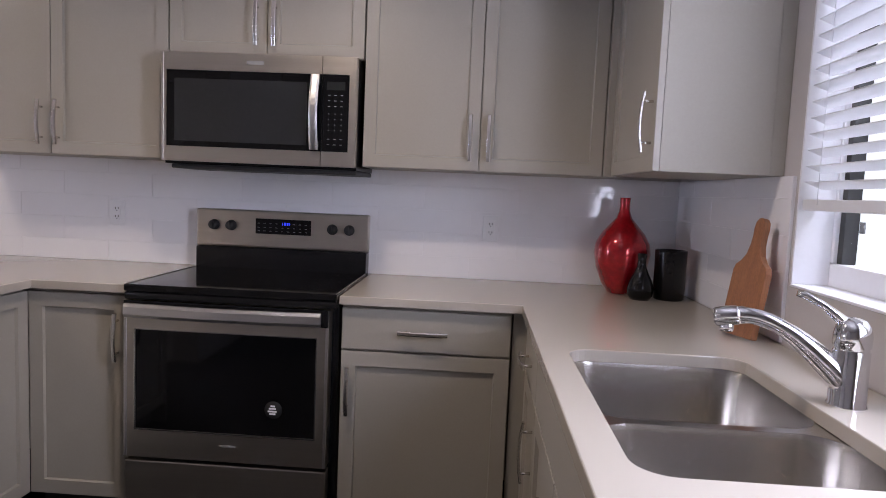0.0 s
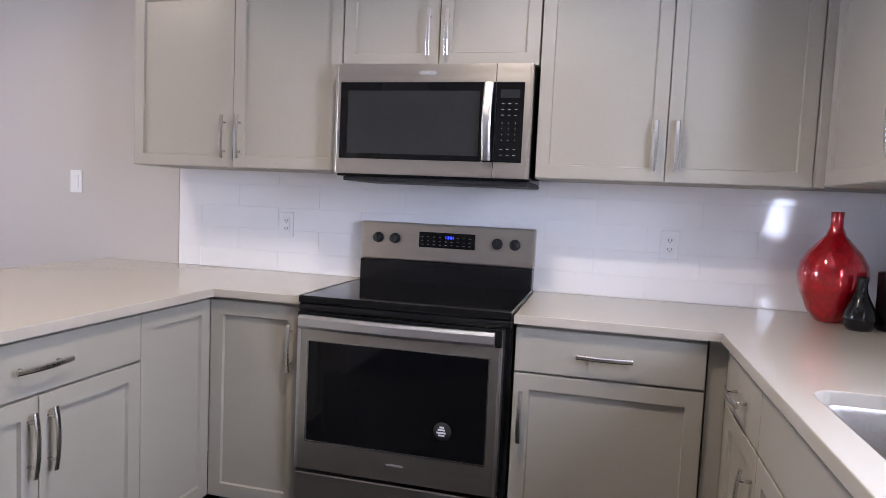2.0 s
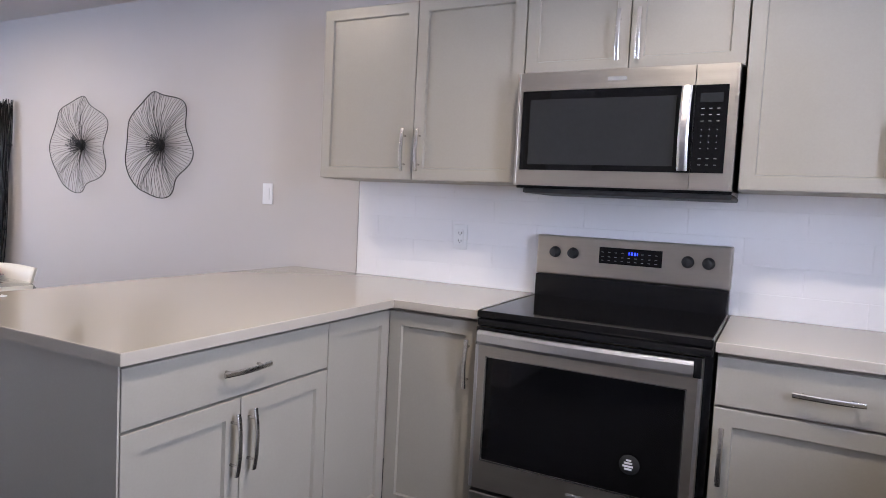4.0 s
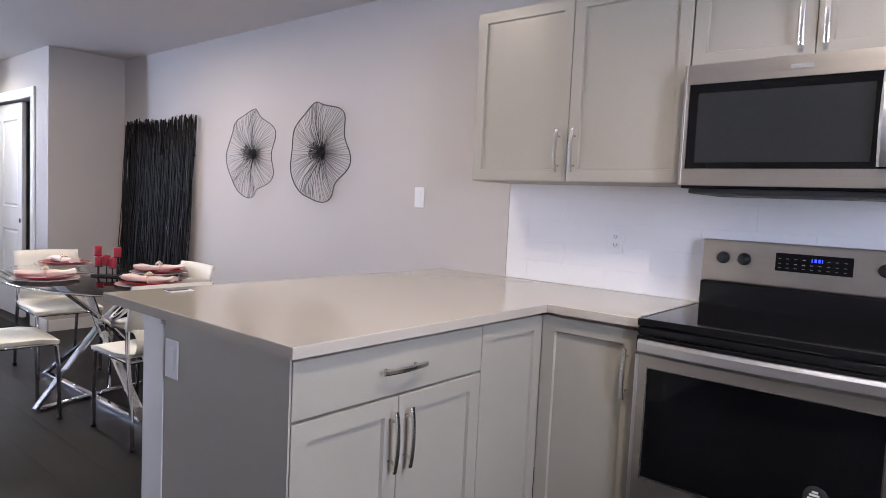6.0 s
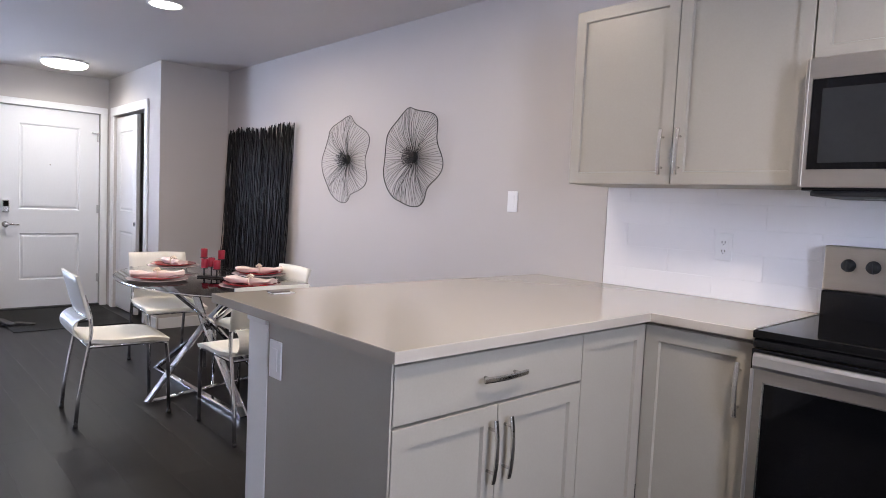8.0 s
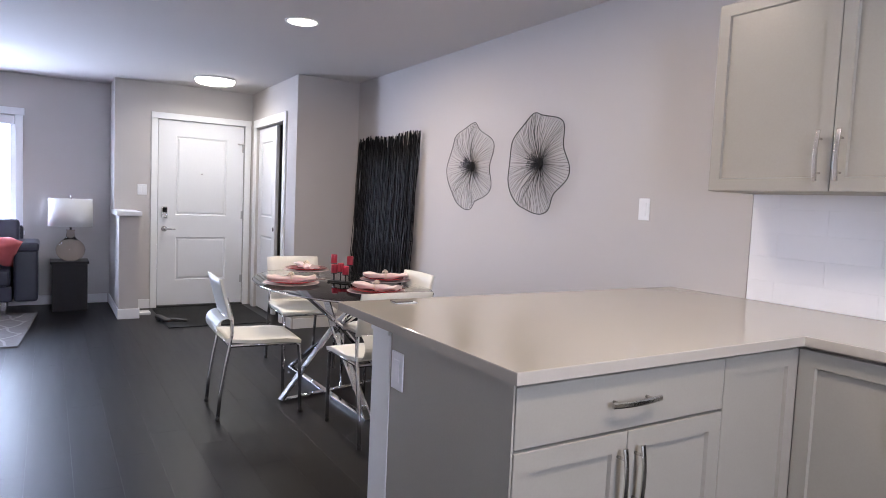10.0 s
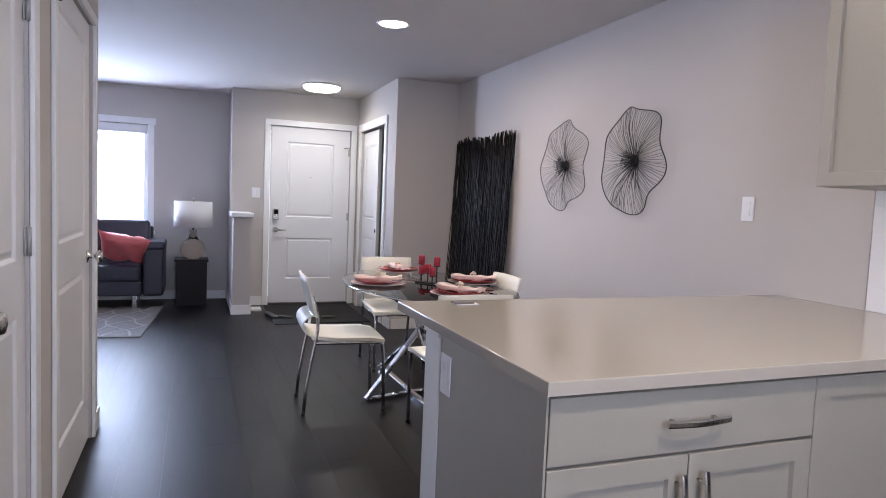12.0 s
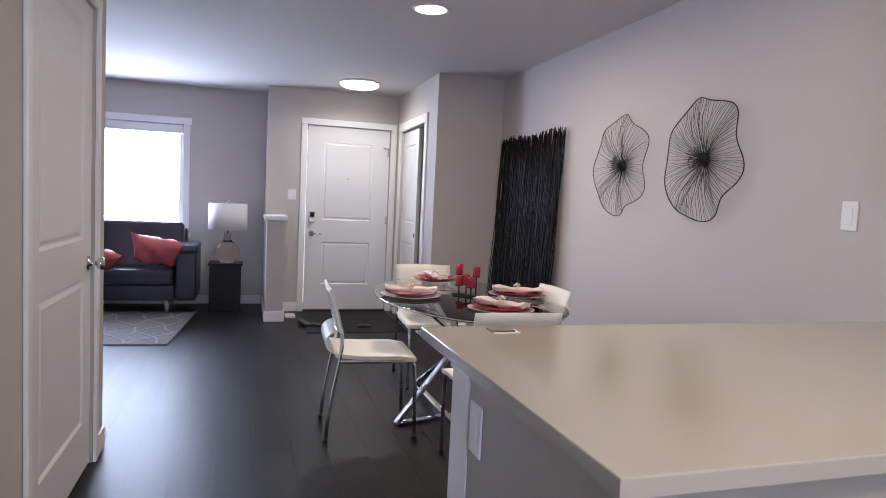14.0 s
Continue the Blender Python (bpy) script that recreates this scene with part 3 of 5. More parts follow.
MBN = pose(0, -0.592, 0)
cabinet("base_cabinet", "greige base cabinet with drawer and door beside the range", MBN @ pose(0.388, 0, 0), 0.60, 0.59, 0.105, 0.883,
        [("drawer", 0, 0.60, 0.722, 0.872, 0.29, 0.795, False), ("door", 0, 0.60, 0.11, 0.718, 0.028, 0.575, True)], BASE, 0.105)
cabinet("base_cabinet", "greige corner base cabinet with one tall door beside the range", MBN @ pose(-0.766, 0, 0), 0.378, 0.59, 0.105, 0.883,
        [("door", 0.0005, 0.378, 0.11, 0.872, 0.339, 0.72, True)], BASE, 0.105)
MBP = pose(-0.784, -1.742, 0, 0, 0, 90)
cabinet("base_cabinet", "greige peninsula base cabinet with wide drawer over two doors", MBP, 0.757, 0.60, 0.105, 0.883,
        [("drawer", 0, 0.757, 0.722, 0.872, 0.372, 0.80, False), ("door", 0, 0.372, 0.11, 0.718, 0.338, 0.595, True), ("door", 0.372, 0.757, 0.11, 0.718, 0.402, 0.595, True)], BASE, 0.105)
cabinet("base_cabinet", "greige peninsula corner cabinet with one tall door", MBP @ pose(0.757, 0, 0), 0.371, 0.60, 0.105, 0.883,
        [("door", 0, 0.374, 0.11, 0.872, None, 0, True)], BASE, 0.105)
MBE = pose(1.052, -0.725, 0, 0, 0, -90)
cabinet("base_cabinet", "greige base cabinet with drawer and door in the sink run", MBE, 0.40, 0.585, 0.105, 0.883,
        [("drawer", 0, 0.40, 0.722, 0.872, 0.19, 0.795, False), ("door", 0, 0.40, 0.11, 0.718, 0.365, 0.58, True)], BASE, 0.105)
cabinet("base_cabinet", "greige sink base cabinet with two doors", MBE @ pose(0.40, 0, 0), 0.90, 0.02, 0.105, 0.883,
        [("drawer", 0, 0.90, 0.722, 0.872, None, 0, False), ("door", 0, 0.45, 0.11, 0.718, 0.415, 0.58, True), ("door", 0.45, 0.90, 0.11, 0.718, 0.485, 0.58, True)], BASE)
cabinet("base_cabinet", "greige base cabinet at the end of the sink run", MBE @ pose(1.30, 0, 0), 0.585, 0.585, 0.105, 0.883,
        [("drawer", 0, 0.585, 0.722, 0.872, 0.29, 0.795, False), ("door", 0, 0.585, 0.11, 0.718, 0.04, 0.58, True)], BASE, 0.105)
solid("corner_filler", cube((0.994, -0.592, 0.105), (1.0505, -0.57, 0.882), 0.001), M_CABIN, "narrow greige filler strip in the base corner", "filler")
solid("corner_filler", cube((1.051, -0.7235, 0.105), (1.075, -0.593, 0.882), 0.001), M_CABIN, "narrow greige filler strip in the base corner", "filler")

# peninsula end panel and its back support
solid("end_panel", cube((-1.371, -1.749, 0), (-0.765, -1.743, 0.8845), 0.001), M_CAB, "greige panel closing the end of the peninsula", "panel")
sup = thing("peninsula_support", "pale painted half wall holding up the peninsula counter", "half wall", (-1.48, -0.9, 0), kind="structure")
part("support_wall", cube((-1.495, -1.735, 0), (-1.386, -0.002, 0.884)), M_WALL, sup)
part("end_board", cube((-1.497, -1.752, 0), (-1.372, -1.736, 0.8845), 0.003), M_TRIM, sup, "white painted end board")
part("cap_moulding", cube((-1.502, -1.757, 0.868), (-1.376, -1.7525, 0.8845), 0.002), M_TRIM, sup, "white moulding under the counter")
part("baseboard", cube((-1.508, -1.73, 0), (-1.4955, -0.004, 0.10), 0.003), M_TRIM, sup)


def plate(name, label, m, kind):
    t = thing(name, label, "outlet" if kind == "outlet" else "switch", m.translation)
    part("cover", place(cube((-0.035, -0.006, -0.057), (0.035, 0, 0.057), 0.003), m), M_PLASTIC, t)
    part("insert", place(cube((-0.0165, -0.009, -0.034), (0.0165, -0.0062, 0.034), 0.0015), m), M_PLASTIC, t)
    if kind == "outlet":
        for z in (-0.018, 0.018):
            for x in (-0.0065, 0.0065):
                part("slot", place(cube((x - 0.0016, -0.0096, z - 0.003), (x + 0.0016, -0.0085, z + 0.006)), m), M_SLOT, t)
            part("slot", place(cube((-0.002, -0.0096, z - 0.010), (0.002, -0.0085, z - 0.006)), m), M_SLOT, t)
    return t


plate("wall_outlet", "white duplex outlet on the tile backsplash", pose(0.908, -0.0105, 1.142), "outlet")
plate("wall_outlet", "white duplex outlet on the tile near the counter corner", pose(-0.774, -0.0105, 1.136), "outlet")
plate("light_switch", "white rocker switch on the grey wall", pose(-1.958, -0.001, 1.292), "switch")
plate("wall_outlet", "white blank plate on the peninsula end panel", pose(-1.318, -1.7495, 0.774), "blank")
sw = thing("light_switch", "white double switch plate beside the front door", "switch", (ENTRY, -1.776, 1.283))
part("cover", cube((ENTRY, -1.830, 1.228), (ENTRY + 0.006, -1.738, 1.340), 0.003), M_PLASTIC, sw)
for y in (-1.806, -1.762):
    part("rocker", cube((ENTRY + 0.0062, y - 0.016, 1.25), (ENTRY + 0.009, y + 0.016, 1.317), 0.0015), M_PLASTIC, sw)

# ---- counters ----
CT0, CT1 = 0.8855, 0.9155
solid("counter", slab([[(-0.3835, -0.635), (-0.735, -0.635), (-0.735, -1.765), (-1.76, -1.765), (-1.76, -0.0005), (-0.3835, -0.0005)]], CT0, CT1, 0.003), M_QUARTZ,
      "pale beige quartz counter over the peninsula and corner", "countertop")
SX0, SX1, SY0, SYM, SY1 = 1.092, 1.516, -1.962, -1.655, -1.232
solid("counter", slab([[(0.3835, -0.0005), (0.3835, -0.635), (1.02, -0.635), (1.02, -2.62), (EAST - 0.0105, -2.62), (EAST - 0.0105, -0.0005)], round_rect(SX0, SY0, SX1, SY1, 0.06)[::-1]], CT0, CT1, 0.003), M_QUARTZ,
      "pale beige quartz counter with undermount sink cutout", "countertop")

sink = thing("sink", "brushed stainless double bowl undermount sink", "sink", (1.317, -1.62, 0.70))
for y0, y1 in ((SY0 - 0.004, SYM - 0.012), (SYM + 0.012, SY1 + 0.004)):
    lp = []
    for inset, z, r in ((0, 0.8838, 0.07), (0.003, 0.872, 0.07), (0.010, 0.74, 0.068), (0.018, 0.715, 0.065), (0.04, 0.70, 0.06), (0.10, 0.697, 0.04)):
        lp.append([Vector((x, y, z)) for x, y in round_rect(SX0 - 0.004 + inset, y0 + max(inset, -0.01), SX1 + 0.004 - inset, y1 - max(inset, -0.01), r)])
    bowl = part("bowl", loft(lp), M_SINK, sink)
    dr = lathe([(0.0, 0.6975), (0.03, 0.6975), (0.034, 0.701), (0.044, 0.702), (0.046, 0.6985)], 24, (1.317, (y0 + y1) / 2, 0))
    part("drain", dr, M_CHROME, bowl, "round steel drain")
rim_holes = [round_rect(SX0 - 0.004, y0, SX1 + 0.004, y1, 0.07)[::-1] for y0, y1 in ((SY0 - 0.004, SYM - 0.012), (SYM + 0.012, SY1 + 0.004))]
part("rim_plate", slab([round_rect(SX0 - 0.03, SY0 - 0.03, SX1 + 0.03, SY1 + 0.03, 0.07), *rim_holes], 0.8822, 0.8842), M_SINK, sink, "steel flange under the counter")
part("divider", cube((SX0 - 0.002, SYM - 0.0115, 0.74), (SX1 + 0.002, SYM + 0.0115, 0.8815), 0.006, seg=3), M_SINK, sink)

fa = thing("faucet", "polished chrome single-lever kitchen faucet", "faucet", (1.578, -1.585, CT1))
part("body", lathe([(0, 0), (0.0355, 0), (0.0355, 0.005), (0.033, 0.009), (0.0325, 0.108), (0.0305, 0.111), (0.0305, 0.116), (0.033, 0.119), (0.0335, 0.140), (0.030, 0.156), (0.021, 0.168), (0.007, 0.173), (0, 0.173)], 32, (1.578, -1.585, CT1)), M_CHROME, fa)
sp = bmesh.new()
spts = []
for i in range(15):
    u = i / 14
    x = 1.568 - 0.205 * u
    y = -1.583 + 0.065 * u
    z = CT1 + 0.050 + 0.108 * math.sin(u * 1.9)
    spts.append((x, y, z))
tube(sp, [(1.586, -1.588, CT1 + 0.022), (1.580, -1.586, CT1 + 0.036)] + spts, [0.026, 0.029] + [0.0285 - 0.0125 * min(1, i / 7) + (0.002 if i > 11 else 0) for i in range(15)], 16)
part("spout", sp, M_CHROME, fa)
e = Vector(spts[-1])
aim = (e - Vector(spts[-3])).normalized()
hd = bmesh.new()
tube(hd, [e - aim * 0.030, e - aim * 0.022, e, e + aim * 0.016, e + aim * 0.022], [0.0165, 0.0195, 0.0205, 0.0195, 0.015], 20)
part("spray_head", hd, M_CHROME, fa)
part("nozzle", place(lathe([(0, 0), (0.013, 0), (0.0145, 0.004), (0.0145, 0.022), (0, 0.022)], 20), Matrix.Translation(e + Vector((0.004, 0, -0.030)))), M_CHROME, fa)
lv = bmesh.new()
tube(lv, [(1.572, -1.583, CT1 + 0.153), (1.555, -1.578, CT1 + 0.168), (1.53, -1.565, CT1 + 0.190), (1.50, -1.55, CT1 + 0.207), (1.487, -1.545, CT1 + 0.209)], [0.013, 0.011, 0.0075, 0.0085, 0.006], 12)
part("lever", lv, M_CHROME, fa)

# ---- range ----
rg = thing("range", "stainless steel electric range with black glass cooktop", "range", (0, -0.33, 0))
part("body", cube((-0.379, -0.60, 0.06), (0.379, -0.035, 0.895), 0.003), M_BLACK, rg, "black side panels")
part("cooktop", cube((-0.380, -0.662, 0.897), (0.380, -0.085, 0.922), 0.006), M_BLACKGLASS, rg, "black glass cooktop")
part("cooktop_front", cube((-0.379, -0.660, 0.868), (0.379, -0.605, 0.896), 0.010, seg=3), M_BLACK, rg)
for x in (-0.378, 0.374):
    part("side_trim", cube((x, -0.655, 0.9225), (x + 0.004, -0.09, 0.9245)), M_STEEL, rg)
part("back_riser", cube((-0.376, -0.088, 0.90), (0.376, -0.015, 1.012), 0.004), M_BLACK, rg)
part("backguard", cube((-0.379, -0.078, 1.013), (0.379, -0.015, 1.176), 0.008, seg=3), M_STEEL, rg, "brushed steel control panel")
disp = part("display", cube((-0.115, -0.0805, 1.076), (0.13, -0.0775, 1.142), 0.001), M_BLACKGLASS, rg, "black glass display")
for i, (x, w) in enumerate(((0.002, 0.003), (0.011, 0.007), (0.023, 0.007), (0.034, 0.003))):
    part("digit", cube((x, -0.0815, 1.116), (x + w, -0.0807, 1.128)), M_BLUE, disp, "blue lit digit")
for r_, zz in enumerate((1.088, 1.103, 1.121)):
    for k in range(9):
        x = -0.105 + k * 0.026
        if -0.012 < x < 0.045 and r_ == 2:
            continue
        part("button_mark", cube((x, -0.0813, zz), (x + 0.009, -0.0807, zz + 0.0018)), M_MARK, disp)
kb = lathe([(0, 0.030), (0.015, 0.030), (0.018, 0.027), (0.020, 0.006), (0.023, 0.004), (0.023, 0)], 24)
box(kb, (-0.004, -0.018, 0.028), (0.004, 0.018, 0.034), 0.001)
kb.transform(pose(0, 0, 0, 90))
knob_me = mesh("knob", kb, M_MATTEBLACK)
for x in (-0.298, -0.222, 0.224, 0.298):
    ob = new("knob", knob_me)
    ob.parent = rg
    ob.matrix_basis = rg.matrix_basis.inverted() @ pose(x, -0.079, 1.108, 0, -8, 0)
    tagged(ob, "black control knob")
    ring_ = lathe([(0.0235, 0.0), (0.0245, 0.004), (0.0262, 0.0035), (0.0265, 0.0)], 24)
    part("knob_ring", place(ring_, pose(x, -0.0785, 1.108, 90)), M_CHROME, ob, "bright ring")
    part("knob_mark", place(cube((-0.0028, -0.1150, -0.0165), (0.0028, -0.1128, 0.0175), 0.001), pose(x, 0, 1.108, 0, -8, 0)), M_STEEL, ob, "silver pointer")
od = part("oven_door", grid_wall((-0.378, -0.660, 0.298), (0.354, -0.603, 0.862), 0, [(-0.338, 0.312, 0.402, 0.764)]), M_STEEL, rg, "brushed steel oven door")
part("oven_window", cube((-0.337, -0.6575, 0.403), (0.311, -0.615, 0.763)), M_BLACKGLASS, od, "black glass oven window")
b = bmesh.new()
for lo, hi in (((-0.341, -0.6625, 0.398), (0.315, -0.6605, 0.4025)), ((-0.341, -0.6625, 0.7635), (0.315, -0.6605, 0.767)), ((-0.341, -0.6625, 0.4025), (-0.337, -0.6605, 0.7635)), ((0.311, -0.6625, 0.4025), (0.315, -0.6605, 0.7635))):
    box(b, lo, hi)
# Bright strips added at the door's sides to draw a vertical highlight.
for ex in (-0.379, 0.343):
    part("door_glint_strip", cube((ex, -0.6635, 0.299), (ex + 0.012, -0.6555, 0.804), 0.004, seg=3), M_BRIGHTSTEEL, od, "rounded steel strip added to catch a highlight")
part("window_bead", b, M_HANDLE, od, "bright metal bead")
hb = bmesh.new()
tube(hb, [(-0.358 + 0.69 * i / 16, -0.690 - 0.016 * math.sin(math.pi * i / 16), 0.836) for i in range(17)], 0, 8, flat=(0.012, 0.024))
part("oven_handle", hb, M_BRIGHTSTEEL, od, "wide bowed steel handle")
part("handle_backing", cube((-0.376, -0.668, 0.805), (0.352, -0.6605, 0.866), 0.003), M_BLACK, od, "black strip behind the handle")
for x in (-0.335, 0.309):
    part("handle_bracket", cube((x - 0.018, -0.69, 0.818), (x + 0.018, -0.6685, 0.854), 0.003), M_STEEL, od)
b = cube((-0.030, -0.6615, 0.353), (0.030, -0.6605, 0.360))
part("name_mark", b, M_MARK, od, "small pale nameplate")
st = lathe([(0, 0.0008), (0.031, 0.0008), (0.032, 0)], 28)
st.transform(pose(0.164, -0.6578, 0.499, 90))
sticker = part("sticker", st, M_MATTEBLACK, od, "round black and white sticker")
b = bmesh.new()
for k, (w, dz) in enumerate(((0.010, 0.014), (0.016, 0.005), (0.020, -0.005), (0.014, -0.014))):
    box(b, (0.164 - w, -0.6594, 0.499 + dz - 0.003), (0.164 + w * 0.6, -0.6588, 0.499 + dz + 0.003))
part("sticker_print", b, M_PLASTIC, sticker)
part("storage_drawer", cube((-0.378, -0.657, 0.085), (0.354, -0.603, 0.283), 0.004), M_STEEL, rg, "brushed steel drawer front")
for x in (-0.33, 0.33):
    for y in (-0.56, -0.08):
        part("foot", lathe([(0, 0), (0.018, 0), (0.018, 0.06), (0, 0.06)], 12, (x, y, 0)), M_MATTEBLACK, rg)

# ---- microwave ----
mw = thing("microwave", "stainless over-the-range microwave with black glass door", "microwave", (0, -0.2, 1.36))
part("body", cube((-0.376, -0.372, 1.358), (0.376, -0.005, 1.778), 0.003), M_BLACK, mw, "black case")
dr = part("door", grid_wall((-0.376, -0.405, 1.368), (0.243, -0.374, 1.778), 0, [(-0.356, 0.243, 1.424, 1.712)]), M_STEEL, mw, "brushed steel door frame")
part("door_glass", cube((-0.355, -0.4035, 1.425), (0.243, -0.38, 1.711)), M_BLACKGLASS, dr, "black glass")
part("window", cube((-0.325, -0.4055, 1.445), (0.188, -0.4037, 1.680), 0.001), M_OVENGLASS, dr, "smoked viewing window")
hb = bmesh.new()
tube(hb, [(0.222, -0.422 - 0.026 * math.sin(math.pi * i / 12), 1.430 + 0.276 * i / 12) for i in range(13)], 0, 8, flat=(0.0165, 0.006), up=(0, -1, 0))
part("handle", hb, M_BRIGHTSTEEL, dr, "bowed steel handle")
for z in (1.452, 1.682):
    part("handle_bracket", cube((0.209, -0.432, z - 0.01), (0.235, -0.4045, z + 0.01), 0.002), M_STEEL, dr)
cp = part("control_frame", grid_wall((0.2455, -0.405, 1.368), (0.376, -0.374, 1.778), 0, [(0.2456, 0.348, 1.424, 1.712)]), M_STEEL, mw, "brushed steel control frame")
panel = part("control_panel", cube((0.246, -0.4035, 1.425), (0.347, -0.38, 1.711)), M_BLACKGLASS, cp, "black glass control panel")
for r_ in range(9):
    z = 1.45 + r_ * 0.0205 + (0.012 if r_ > 1 else 0) + (0.008 if r_ > 5 else 0)
    for k in range(3):
        w = 0.003 if 2 <= r_ <= 5 else 0.009
        x = 0.272 + k * 0.024
        part("button", cube((x - w / 2, -0.4045, z), (x + w / 2, -0.4037, z + (0.003 if 2 <= r_ <= 5 else 0.002))), M_MARK, panel)
part("clock_window", cube((0.262, -0.4043, 1.655), (0.332, -0.4037, 1.685)), M_OVENGLASS, panel)
part("name_mark", cube((-0.045, -0.406, 1.738), (0.02, -0.4052, 1.752)), M_MARK, dr, "small pale nameplate")
# Rounded strips added at the front's ends to catch a vertical highlight.
for ex in (-0.3765, 0.3665):
    part("edge_trim", cube((ex, -0.4065, 1.369), (ex + 0.010, -0.3995, 1.777), 0.003, seg=3), M_STEEL, mw, "rounded steel strip added to catch a highlight")
part("underside_vent", cube((-0.345, -0.385, 1.340), (0.378, -0.03, 1.3575), 0.006), M_MATTEBLACK, mw, "dark vented underside")
for x in (-0.18, 0.18):
    part("lamp_lens", cube((x - 0.045, -0.25, 1.3375), (x + 0.045, -0.19, 1.3398), 0.001), M_MARK, mw)

# ---- things on the counter ----
solid("red_vase", lathe([(0, 0), (0.045, 0), (0.052, 0.004), (0.075, 0.04), (0.100, 0.10), (0.1115, 0.16), (0.106, 0.203), (0.085, 0.243), (0.055, 0.277), (0.032, 0.303), (0.0215, 0.331), (0.0195, 0.355), (0.021, 0.382), (0.0215, 0.385), (0.018, 0.385), (0.016, 0.355), (0.012, 0.32)], 48, (1.436, -0.215, CT1)),
      M_RED, "glossy red glass bottle vase on the counter", "vase")
solid("small_vase", lathe([(0, 0), (0.036, 0), (0.046, 0.015), (0.050, 0.04), (0.043, 0.07), (0.028, 0.10), (0.018, 0.125), (0.015, 0.15), (0.018, 0.175), (0.015, 0.175), (0.012, 0.15)], 36, (1.483, -0.355, CT1)),
      M_CERAMIC, "small black ceramic bud vase on the counter", "vase")
solid("black_canister", lathe([(0, 0), (0.052, 0), (0.057, 0.005), (0.060, 0.05), (0.059, 0.12), (0.060, 0.185), (0.0595, 0.192), (0.055, 0.192), (0.054, 0.15), (0.054, 0.012), (0, 0.012)], 36, (1.600, -0.322, CT1)),
      M_CERAMIC, "tall black ceramic cup on the counter", "canister")
bo = [(-0.062, 0), (0.062, 0), (0.066, 0.004), (0.066, 0.195), (0.060, 0.212), (0.042, 0.226), (0.028, 0.245), (0.020, 0.275), (0.018, 0.305), (0.020, 0.325), (0.017, 0.345), (0.008, 0.356), (0, 0.358),
      (-0.008, 0.356), (-0.017, 0.345), (-0.020, 0.325), (-0.018, 0.305), (-0.020, 0.275), (-0.028, 0.245), (-0.042, 0.226), (-0.060, 0.212), (-0.066, 0.195), (-0.066, 0.004)]
board = slab([bo], -0.010, 0.010, 0.002)
board.transform(pose(1.608, -0.976, CT1 + 0.004, 90 - 10, 0, -72) @ Matrix.Diagonal((1, 0.957, 1, 1)))
solid("cutting_board", board, M_WOOD, "reddish wooden paddle cutting board leaning on the wall", "cutting board")
phone = thing("folded_case", "small grey folded case lying on the peninsula", "case", (-1.70, -1.53, CT1))
part("lower_leaf", cube((-1.692, -1.590, CT1 + 0.0005), (-1.642, -1.508, CT1 + 0.004), 0.0015), M_PLASTIC, phone, "pale lower leaf")
part("upper_leaf", cube((-1.694, -1.594, CT1 + 0.0045), (-1.650, -1.523, CT1 + 0.009), 0.0015), M_CASE, phone, "dark grey upper leaf")


# ---- dining table: an oval glass top on two crossed pairs of flat legs ----
TX, TY, TZ, TA, TB = -3.60, -1.0, 0.724, 0.85, 0.525
table = thing("dining_table", "oval glass dining table on crossed chrome legs", "table", (TX, TY, 0))
OVAL = pose(TX, TY, TZ - 0.006) @ Matrix.Diagonal((TA / TB, 1, 1, 1))
top = part("tabletop", place(lathe([(0, -0.006), (TB - 0.009, -0.006), (TB - 0.002, -0.003), (TB, 0.0), (TB - 0.002, 0.003), (TB - 0.009, 0.006), (0, 0.006)], 96), OVAL), M_TGLASS, table, "clear tempered glass")
top.visible_shadow = False
part("rim_band", place(lathe([(TB + 0.0005, -0.005), (TB + 0.002, -0.003), (TB + 0.002, 0.003), (TB + 0.0005, 0.005)], 96), OVAL), M_CHROME, table, "bright polished glass edge")
FEET = [(0.105, -0.41), (0.66, -0.065), (-0.105, 0.41), (-0.66, -0.10)]
for i, (fx, fy) in enumerate(FEET):
    b = bmesh.new()
    tx, ty = -fx * 0.75, -fy * 0.75
    off = -0.030
    n_ = Vector((-fy, fx, 0)).normalized() * off
    tube(b, [(TX + fx, TY + fy, 0.012), Vector((TX, TY, 0.44)) + n_, (TX + tx, TY + ty, TZ - 0.016)], 0, 8, flat=(0.025, 0.010))
    part("leg", b, M_LEGCHROME, table, "slanting flat chrome leg")
    part("pad", lathe([(0, 0), (0.028, 0), (0.028, 0.005), (0, 0.005)], 16, (TX + tx, TY + ty, TZ - 0.0175)), M_CHROME, table)
for i in (0, 1):
    a, c = FEET[i], FEET[i + 2]
    b = bmesh.new()
    tube(b, [(TX + a[0], TY + a[1], 0.012 + 0.001 * i), (TX + c[0], TY + c[1], 0.012 + 0.001 * i)], 0, 8, flat=(0.022, 0.010))
    part("floor_bar", b, M_LEGCHROME, table, "chrome bar on the floor")


